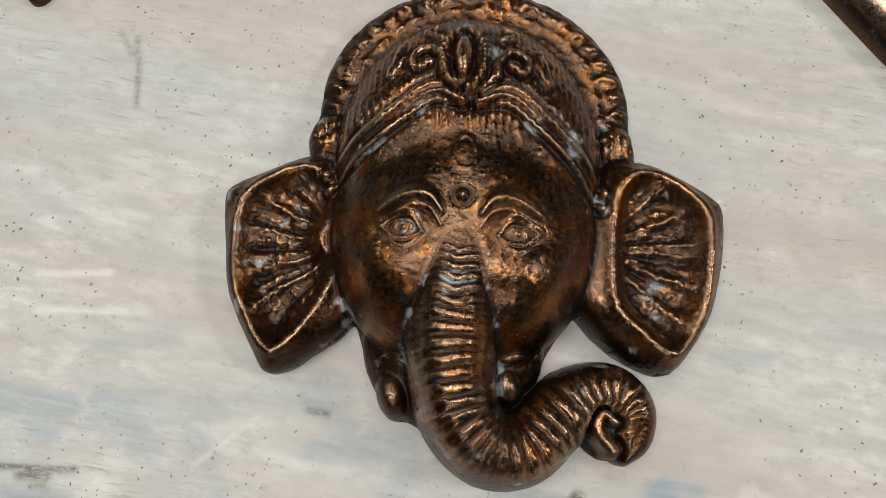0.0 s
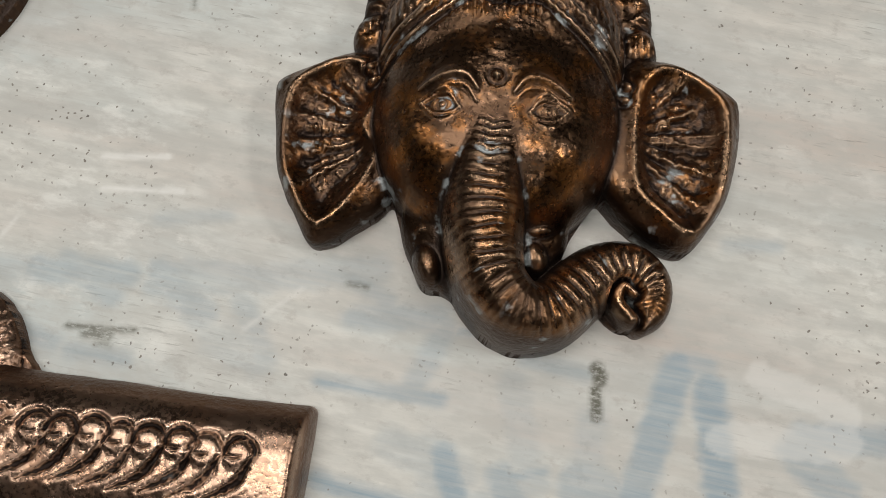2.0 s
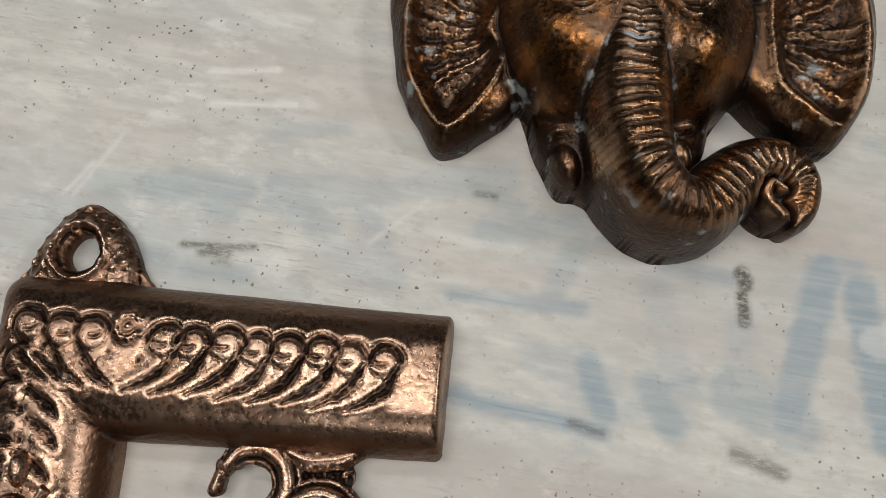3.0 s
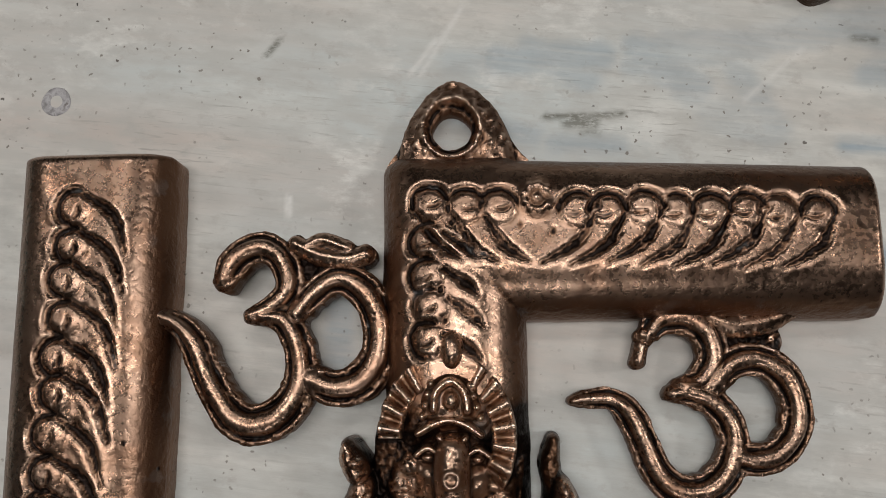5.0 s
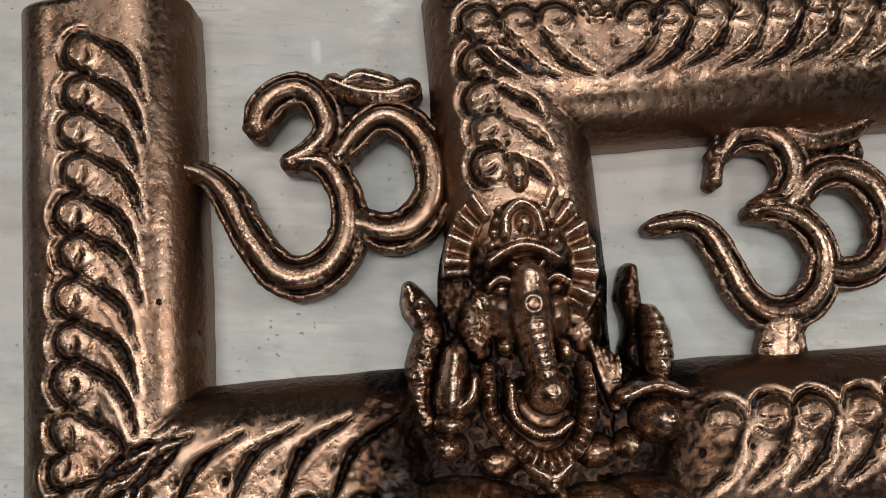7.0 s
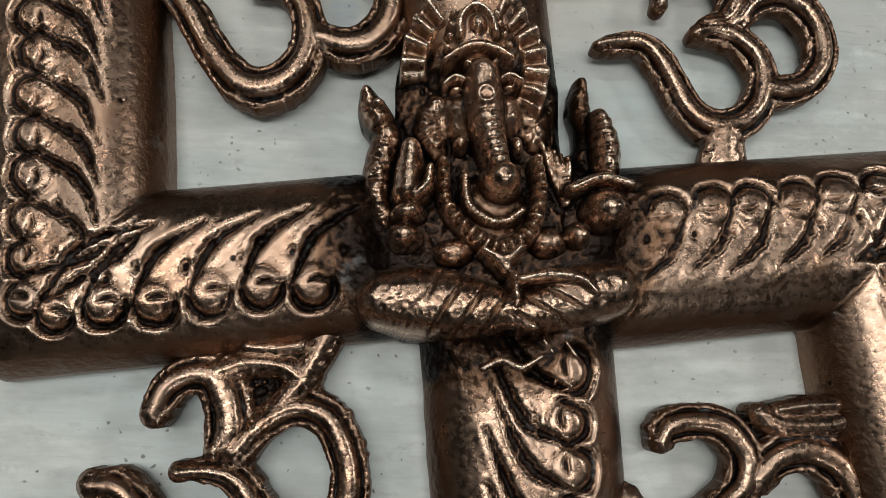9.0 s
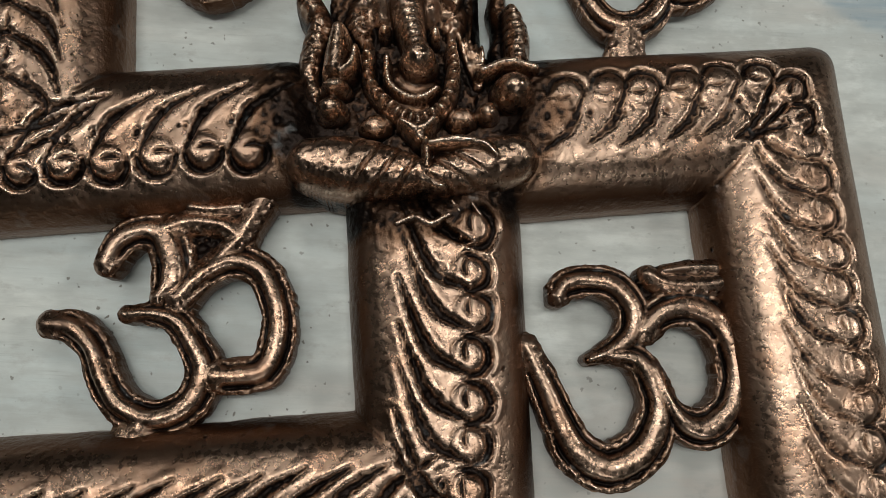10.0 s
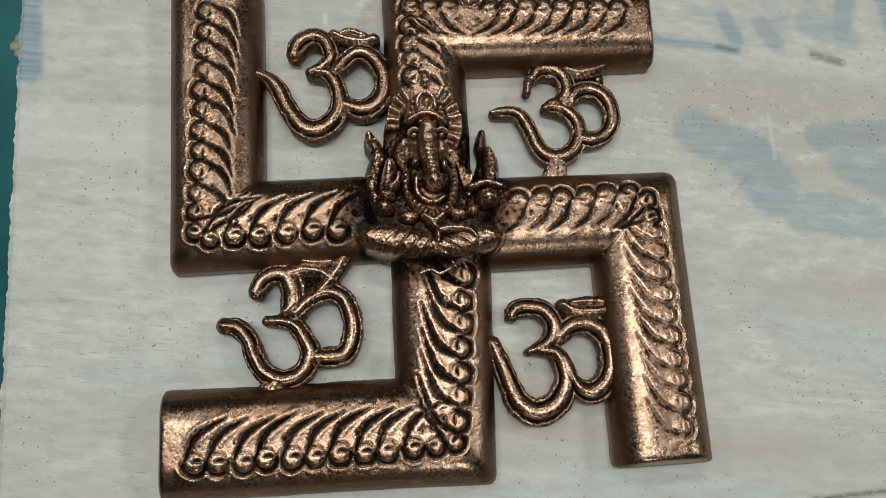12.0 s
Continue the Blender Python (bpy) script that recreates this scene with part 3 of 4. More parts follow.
OMS = [
    [[(-41.5, 52.6, 1.8), (-40.4, 55.6, 2.4), (-37.9, 57.7, 2.5), (-34.7, 58.3, 2.5), (-31.9, 56.4, 2.3), (-30.4, 53.0, 2.2), (-30.8, 50.1, 2.0), (-33.3, 47.9, 1.8), (-36.7, 46.4, 1.2)],
     [(-34.9, 46.3, 1.2), (-31.1, 45.5, 2.1), (-28.7, 41.4, 2.3), (-28.1, 36.5, 2.5), (-29.2, 32.6, 2.7), (-31.7, 29.6, 3.0), (-35.4, 28.1, 3.2), (-39.1, 29.1, 3.0), (-42.2, 32.9, 2.6), (-44.6, 37.5, 2.5), (-46.4, 41.7, 2.4), (-49.2, 45.1, 1.8), (-53.0, 46.9, 1.4)],
     [(-28.9, 46.4, 1.6), (-25.4, 50.5, 2.1), (-21.5, 52.4, 2.3), (-17.3, 50.2, 2.7), (-14.7, 45.2, 2.8), (-14.9, 39.3, 2.8), (-17.7, 35.1, 3.1), (-22.0, 33.9, 2.8), (-26.7, 35.5, 2.4)],
     [(-29.2, 58.7, 1.3), (-24.8, 56.6, 1.5), (-20.3, 55.8, 1.6), (-17.1, 56.5, 1.6)], [(-27.2, 58.3, 0.9), (-24.4, 59.2, 1.2), (-20.2, 57.7, 1.2)]],
    [[(30.3, 41.4, 1.4), (33.0, 44.1, 2.3), (37.1, 44.5, 2.8), (40.4, 41.9, 2.4), (41.3, 37.7, 2.3), (39.4, 34.3, 2.1), (36.1, 32.8, 1.6)],
     [(34.0, 31.8, 1.2), (36.6, 32.0, 1.9), (40.0, 30.7, 2.1), (42.9, 27.4, 2.1), (43.5, 23.0, 2.2), (41.7, 18.7, 2.4), (38.0, 16.1, 2.5), (33.7, 16.4, 2.5), (30.7, 19.2, 2.3), (28.8, 24.1, 2.1), (26.9, 28.5, 2.1), (24.2, 31.0, 1.6), (20.5, 31.3, 1.3), (17.4, 31.0, 0.6)],
     [(40.6, 33.1, 1.9), (44.2, 36.5, 2.3), (48.6, 37.1, 2.4), (52.6, 34.3, 2.4), (54.2, 29.3, 2.2), (53.4, 25.0, 2.2), (50.3, 21.7, 2.2), (46.6, 20.9, 2.3), (43.8, 21.6, 1.7)],
     [(41.5, 44.1, 1.4), (44.9, 43.0, 1.8), (50.3, 43.5, 1.8), (54.3, 45.0, 1.3)], [(45.7, 47.8, 1.0), (49.2, 47.3, 1.2), (53.1, 46.5, 1.0)], [(35.9, 15.0, 2.5), (34.9, 10.3, 3.4)], [(29.4, 39.8, 0.9), (28.7, 37.3, 1.0)]],
    [[(-54.1, -19.8, 1.9), (-51.9, -16.3, 2.3), (-48.2, -14.8, 2.5), (-45.0, -16.0, 3.1), (-43.5, -20.2, 3.3), (-43.8, -23.8, 3.1), (-45.7, -26.0, 1.5)],
     [(-51.0, -28.3, 1.2), (-46.7, -28.6, 1.5), (-43.0, -30.1, 2.1), (-40.5, -34.2, 2.4), (-39.2, -38.1, 2.6), (-40.8, -42.3, 2.6), (-43.8, -44.4, 2.6), (-47.8, -44.8, 2.6), (-52.2, -42.3, 2.6), (-54.7, -38.0, 2.5), (-56.4, -33.1, 2.2), (-59.4, -29.7, 2.4), (-63.0, -28.8, 2.0)],
     [(-42.9, -26.5, 2.3), (-38.7, -22.8, 2.2), (-33.7, -21.0, 2.4), (-29.4, -23.1, 2.6), (-27.2, -28.7, 2.5), (-27.4, -34.1, 2.6), (-29.6, -38.7, 2.7), (-34.2, -39.4, 2.6), (-37.5, -39.2, 2.5)],
     [(-45.1, -15.0, 2.1), (-40.3, -14.0, 2.0), (-35.5, -14.9, 1.8), (-32.6, -17.1, 2.2)], [(-32.6, -17.1, 2.2), (-30.1, -13.4, 2.0), (-27.5, -8.9, 2.6)], [(-32.6, -17.3, 1.8), (-36.1, -20.6, 1.8), (-40.0, -23.4, 1.5)],
     [(-40.2, -11.7, 1.0), (-36.4, -12.3, 1.5), (-32.5, -12.2, 1.1)], [(-49.0, -45.5, 2.4), (-50.2, -48.7, 4.3)]],
    [[(18.0, -31.1, 1.5), (19.7, -29.1, 2.2), (23.7, -28.8, 2.3), (27.7, -30.2, 2.5), (30.1, -34.4, 2.4), (29.0, -38.3, 2.3), (25.5, -40.4, 1.5), (21.9, -41.5, 0.7)],
     [(24.9, -41.0, 1.0), (29.7, -42.3, 2.1), (32.0, -47.8, 2.5), (31.6, -52.1, 3.0), (28.6, -56.5, 3.4), (23.1, -58.5, 3.6), (18.5, -55.7, 3.3), (16.1, -50.5, 2.7), (14.4, -45.1, 2.4), (12.0, -38.5, 1.9)],
     [(31.2, -37.6, 2.3), (35.0, -34.9, 2.6), (40.0, -34.6, 3.1), (44.1, -38.1, 3.0), (45.4, -44.3, 2.8), (43.9, -50.1, 2.9), (40.2, -53.5, 3.2), (36.6, -53.2, 2.7), (34.0, -49.9, 1.5), (31.8, -43.9, 1.4)],
     [(33.2, -28.7, 1.5), (36.5, -30.5, 1.8), (42.5, -31.1, 1.8), (46.6, -30.6, 1.8)], [(35.8, -28.3, 0.9), (39.8, -28.1, 1.1), (44.4, -28.4, 1.3)]],
]
WEBS = [[(-27.3, 53.4, 2.8), (-23.5, 57.0, 1.6)], [(44.2, 39.6, 3.0), (48.0, 45.2, 2.2), (50.5, 40.3, 2.6)], [(-38.5, -18.3, 3.0), (-35.0, -13.6, 1.6)], [(34.3, -32.6, 2.8), (40.0, -29.6, 1.6)]]


def dome(u, v, cx, cy, rx, ry, base, top, turn=0.0):
    c, s = math.cos(radians(turn)), math.sin(radians(turn))
    x, y = ((u - cx) * c + (v - cy) * s) / rx, (-(u - cx) * s + (v - cy) * c) / ry
    r = np.hypot(x, y)
    return np.where(r < 1, base + (top - base) * np.clip(1 - r ** 2.5, 0, 1) ** 0.6, -9.0), (r - 1) * min(rx, ry)


def figure_shape(u, v):
    """The small seated figure in the middle of the hanging, as one plain casting."""
    d, h = np.full(u.shape, 1e9), np.full(u.shape, 3.0)

    def add(hd, k=0.8, kd=0.6):
        nonlocal d, h
        h = smax(h, hd[0], k)
        d = smin(d, hd[1], kd)

    def limb(pts, base, top, rings=0, k=0.6):
        q, w, way, e = stroke(u, v, [(a, b, c * 1.1) for a, b, c in pts], 6)
        x = base + (top - base) * np.sqrt(np.clip(1 - q * q, 0, 1))
        if rings:
            x = x - 0.35 * np.exp(-(np.sin(way * rings * math.pi) / 0.35) ** 2)
        add((np.where(q < 1, x, -9.0), e), k)

    add(dome(u, v, -3.4, 22, 12.4, 18.0, 6, 9.0))                    # backing plate
    add(dome(u, v, -3.0, 3.5, 17.0, 12.0, 6, 9.0))
    # ribbed halo: a bundle of short ribs down each side
    ang = np.arctan2((v - 25.8) / 1.18, u + 3.4)
    rad = np.hypot((u + 3.4) / 0.98, (v - 25.8) / 1.18)
    side = np.abs(ang - math.pi / 2)
    fan = smooth(-np.abs(rad - 9.3), -2.4, -1.8) * smooth(side, 0.42, 0.52) * smooth(-side, -2.3, -2.15)
    rib = np.cos(side * 22.0)
    h = np.where(fan > 0.02, np.maximum(h, 7.5 + fan * (5.4 + 1.0 * np.sign(rib) * np.abs(rib) ** 0.6)), h)
    add(dome(u, v, -2.3, 39.6, 2.6, 4.4, 7, 14.6))                   # knob of the crown
    add(dome(u, v, -2.6, 31.2, 6.2, 6.4, 7, 14.6))                   # crown
    limb([(-7.9, 26.6, 0.6), (-5.4, 28.0, 0.75), (-2.8, 28.6, 0.8), (-0.2, 27.8, 0.75), (2.0, 26.2, 0.6)], 10.5, 15.2)
    limb([(-5.2, 30.4, 0.6), (-4.8, 33.0, 0.7), (-2.5, 34.6, 0.7), (-0.4, 32.8, 0.7), (0.0, 30.0, 0.6)], 13, 15.8)
    add(dome(u, v, -2.5, 31.6, 1.3, 1.7, 13, 16.2))
    for k in range(4):                                               # beads of the crown
        add(dome(u, v, -7.2 + 0.5 * k, 29.2 + 1.7 * k, 0.8, 0.8, 11, 13.6 + 0.2 * k), 0.3)
        add(dome(u, v, 2.0 - 0.5 * k, 28.8 + 1.7 * k, 0.8, 0.8, 11, 13.6 + 0.2 * k), 0.3)
    add(dome(u, v, -2.6, 20.6, 7.4, 8.0, 7, 13.0), 1.4)                   # face
    for x, y in ((-6.4, 22.8), (1.4, 22.4)):
        h -= 1.6 * np.exp(-(((u - x) / 1.9) ** 2 + ((v - y) / 1.3) ** 2))
        add(dome(u, v, x, y, 1.1, 0.6, 10.5, 12.6), 0.3)
        limb([(x - 1.9, y + 0.5, 0.35), (x, y + 1.6, 0.45), (x + 1.9, y + 0.5, 0.35)], 12, 14.0)
    for x, s in ((-11.0, 1), (5.4, -1)):                             # ears
        limb([(x + 1.6 * s, 22.4, 1.4), (x + 0.6 * s, 18.6, 2.6), (x + 0.8 * s, 14.4, 1.8)], 6, 10.2, 3, 1.8)
    limb([(-4.6, 26.0, 0.5), (-2.5, 24.6, 0.6), (-0.4, 25.8, 0.5)], 12.5, 15.0)
    q, w, way, e = stroke(u, v, [(-2.5, 24.0, 3.0), (-2.7, 20.1, 3.2), (-2.6, 16.5, 2.9), (-2.2, 13.3, 2.5), (-1.8, 10.5, 2.2)], 6)
    nose = 9.5 + 7.6 * np.clip(1 - q ** 2.6, 0, 1) ** 0.6 - 0.7 * smooth(way, 0.38, 0.46) * np.exp(-(np.sin(way * 9.5 * math.pi) / 0.3) ** 2)
    add((np.where(q < 1, nose, -9.0), e), 0.5)
    h += 0.55 * np.exp(-((np.hypot(u + 2.7, v - 19.9) - 1.15) / 0.32) ** 2)
    add(dome(u, v, -1.5, 8.0, 3.4, 3.5, 9, 18.0))                    # what the trunk holds
    add(dome(u, v, -6.6, 14.6, 1.2, 1.3, 9, 13.4))                   # tusk stumps
    add(dome(u, v, 1.6, 13.4, 1.0, 1.8, 9, 13.4))
    add(dome(u, v, -3.0, 4.0, 6.6, 7.4, 6, 12.0))                    # belly
    # beaded collar, with a pendant
    collar = [(-9.5, 11.7, 1.1), (-9.6, 5.4, 1.3), (-6.2, 0.6, 1.5), (-2.4, -1.6, 1.6), (2.0, 0.6, 1.5), (4.0, 6.0, 1.3), (4.1, 10.8, 1.1)]
    q, w, way, e = stroke(u, v, collar, 6)
    bead = 9.5 + 4.6 * np.sqrt(np.clip(1 - q * q, 0, 1)) + 0.75 * np.cos(way * 44 * math.pi) * np.clip(1 - q * q, 0, 1) + 0.4 * wobble(u, v, 2.6, 4)
    add((np.where(q < 1, bead, -9.0), e), 0.4)
    limb([(-6.6, 9.5, 0.7), (-6.6, 5.4, 0.8), (-4.4, 2.8, 0.9), (-1.6, 2.2, 0.9), (1.2, 3.6, 0.7)], 10, 13.8, 22)
    limb([(-5.0, -1.9, 0.9), (-2.4, -3.4, 1.7), (0.2, -1.9, 0.9)], 10, 14.8)
    add(dome(u, v, -2.3, -4.6, 1.5, 1.6, 10, 14.6))
    add(dome(u, v, -9.2, -1.2, 3.4, 2.6, 7, 12.0))
    add(dome(u, v, 4.6, -1.0, 3.4, 2.6, 7, 12.0))
    # raised arm
    limb([(-17.2, 18.6, 2.1), (-18.0, 15.5, 2.6), (-19.0, 12.4, 2.6), (-19.4, 8.4, 2.3), (-18.6, 4.5, 2.2)], 4, 10.6, 5)
    limb([(-19.8, 24.6, 1.3), (-19.2, 22.4, 2.2), (-18.2, 20.4, 2.3)], 4, 11.4)
    add(dome(u, v, -18.2, 22.0, 1.3, 1.1, 8, 12.6))
    # open palm, wrist and bangles before the body
    limb([(-14.0, 14.2, 1.6), (-14.4, 11.4, 2.1), (-15.0, 8.0, 2.3)], 8, 16.2)
    limb([(-11.5, 10.8, 0.7), (-12.2, 8.4, 1.2), (-14.0, 6.8, 1.3)], 9, 15.6)
    add(dome(u, v, -15.3, 4.8, 2.9, 1.8, 8, 15.6))
    add(dome(u, v, -16.2, 1.6, 3.1, 2.5, 7, 14.8))
    # other raised arm, bangles and the bowl
    limb([(13.9, 24.6, 1.2), (13.3, 20.8, 1.7), (13.7, 16.0, 1.7), (12.6, 11.0, 2.0)], 2.5, 7.0)
    limb([(14.9, 17.8, 1.4), (15.5, 14.0, 2.3), (15.2, 9.4, 2.3)], 5, 12.0, 6)
    limb([(8.8, 6.2, 1.0), (13.3, 7.4, 1.3), (17.5, 6.0, 1.0)], 8, 13.4)
    add(dome(u, v, 13.7, 2.7, 4.1, 3.8, 6, 15.6))
    add(dome(u, v, 9.2, -0.4, 2.4, 2.4, 6, 12.6))
    for k in range(5):                                               # folds at the shoulder
        limb([(5.8 + k * 0.9, 14.2 - 0.6 * k, 0.5), (6.8 + k * 0.6, 9.2, 0.7), (7.8 + 0.2 * k, 4.6, 0.5)], 6.5, 9.6, 0, 1.0)
    # crossed legs
    q, w, way, e = stroke(u, v, [(-19.8, -7.2, 4.6), (-14.6, -8.0, 5.6), (-8.4, -9.4, 5.0), (-3.0, -10.6, 3.4)], 6)
    fold = -0.7 * np.exp(-(np.sin((u * 0.95 - v * 0.75) * 0.85) / 0.35) ** 2) * smooth(u, -15, -11.5)
    add((np.where(q < 1, 6.5 + 10.2 * np.clip(1 - q ** 2.6, 0, 1) ** 0.5 + fold, -9.0), e))
    q, w, way, e = stroke(u, v, [(12.6, -8.8, 4.6), (8.4, -9.4, 5.0), (2.4, -10.6, 4.2), (-2.4, -11.6, 2.6)], 6)
    fold = -0.7 * np.exp(-(np.sin((u * 0.75 + v * 1.05) * 0.95) / 0.35) ** 2) * smooth(-u, -8.5, -6)
    add((np.where(q < 1, 6.5 + 9.8 * np.clip(1 - q ** 2.6, 0, 1) ** 0.5 + fold, -9.0), e))
    limb([(-0.9, -6.8, 0.9), (3.2, -6.5, 1.3), (7.3, -7.5, 1.2), (9.3, -9.6, 0.6)], 11, 17.4)
    limb([(-1.4, -5.8, 0.8), (-1.6, -10.2, 0.9)], 11, 16.4, 4)
    limb([(-5.4, -9.6, 0.7), (-2.2, -12.4, 0.8), (0.8, -13.4, 0.7)], 11, 15.4, 6)
    # crumpled end of the cloth below the knees
    limb([(-7.0, -18.2, 0.9), (-4.2, -17.4, 1.3), (-1.6, -18.6, 1.2), (1.2, -17.4, 1.0)], 8, 13.2)
    limb([(2.0, -15.2, 0.7), (3.4, -18.2, 0.8), (2.8, -21.2, 0.6)], 8, 12.6)
    limb([(5.0, -15.6, 0.6), (6.4, -18.6, 0.8), (5.4, -21.6, 0.7), (3.6, -22.4, 0.5)], 8, 12.4)
    rough = smooth(-h, -13.0, -9.5)
    h = h + 0.08 * wobble(u, v, 1.5) + 0.07 * grit(u, v, 0.5, 2) + 0.08 * grit(u, v, 1.2, 3) + rough * (0.3 * grit(u, v, 0.6, 4) + 0.25 * grit(u, v, 1.4, 5))
    # low parts darker: oxide, with the shade of the recesses painted in
    return d + 0.12 * wobble(u, v, 1.4, 5), h, -0.12 + 0.6 * smooth(-h, -10.5, -8.0)


def loop_shape(u, v):
    side = np.hypot(np.where(u > -1.2, (u + 1.2) / 1.06, u + 1.2), 2.6) - 1.1
    arch = np.hypot(side + 13.0, (v - 72.0) * 1.02) - 22.5
    foot = dome(u, v, -0.8, 72.2, 13, 3.2, 2, 6)[1]
    d = smin(np.maximum(arch, 70.0 - v), np.maximum(foot, 70.0 - v), 3.0)
    hole = np.hypot((u + 1.7) / 0.92, v - 79.0) - 3.9
    d = np.maximum(d, -hole) + 0.15 * wobble(u, v, 1.0)
    h = 3.2 + 3.0 * np.sqrt(np.clip(-arch / 3.5, 0, 1)) + 0.55 * np.clip(wobble(u, v, 1.9, 1), 0, 1) * smooth(v, 74, 76) + 0.2 * grit(u, v, 0.8, 4) + 0.3 * grit(u, v, 1.8, 6)
    h = h - 1.2 * np.exp(-((hole - 0.2) / 0.7) ** 2) + 0.7 * np.exp(-((hole - 1.6) / 0.6) ** 2)
    return d, h, np.full(u.shape, 0.1)


hanging = new("wall_hanging")
hanging.matrix_world = pose(-0.080, -0.058, 0.0, 0, 0, 8.0)
tagged(hanging, "cast copper swastika wall hanging with om signs lying on board", "wall hanging")
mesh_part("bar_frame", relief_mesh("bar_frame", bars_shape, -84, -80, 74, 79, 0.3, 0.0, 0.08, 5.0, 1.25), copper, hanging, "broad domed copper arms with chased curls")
for lines, webs, top in zip(OMS, WEBS, (8.0, 6.4, 8.0, 8.0)):
    xs, ys = [p[0] for l in lines for p in l], [p[1] for l in lines for p in l]
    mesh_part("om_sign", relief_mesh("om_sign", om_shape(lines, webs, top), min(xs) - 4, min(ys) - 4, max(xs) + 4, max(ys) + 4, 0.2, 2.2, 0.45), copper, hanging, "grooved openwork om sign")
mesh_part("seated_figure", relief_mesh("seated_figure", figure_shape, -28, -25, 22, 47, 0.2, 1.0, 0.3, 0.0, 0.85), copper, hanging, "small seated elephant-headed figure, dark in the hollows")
mesh_part("hanging_loop", relief_mesh("hanging_loop", loop_shape, -18, 69, 16, 94, 0.22), copper, hanging, "pointed pitted hanging loop with a hole")


# ---- the elephant-head mask, one plain casting ----
EAR_L = closed([(-20, 8), (-26, 12.2), (-31, 12), (-38, 8.7), (-45.6, 4.6), (-46.6, 1), (-45.3, -7.5), (-43.4, -17), (-37.6, -27.6), (-35.2, -31.0), (-32.4, -31.0), (-27.6, -28), (-20.3, -21.4), (-16, -12)], 3)
EAR_R = closed([(22, -10), (26, -18.3), (31.4, -23), (37, -25.9), (42, -26.3), (45.7, -21.7), (49.5, -15), (51.7, -5.3), (52.2, 4.4), (50.3, 8), (43.8, 11.8), (35, 14.8), (27, 12)], 3)
HOLLOW_L = closed([(-41.3, 0), (-35.5, 6.2), (-29.3, 7.2), (-25.6, 1.4), (-27.4, -6.2), (-24.6, -11.4), (-26.8, -18.2), (-33.6, -26.6), (-39.4, -19.3), (-41.8, -12)], 4)
HOLLOW_R = closed([(30.8, 3.0), (33.2, 9.0), (38.6, 10), (45, 5.2), (47.0, -0.8), (46.0, -15), (41.7, -22.6), (35.4, -18.6), (31.0, -12.8)], 4)


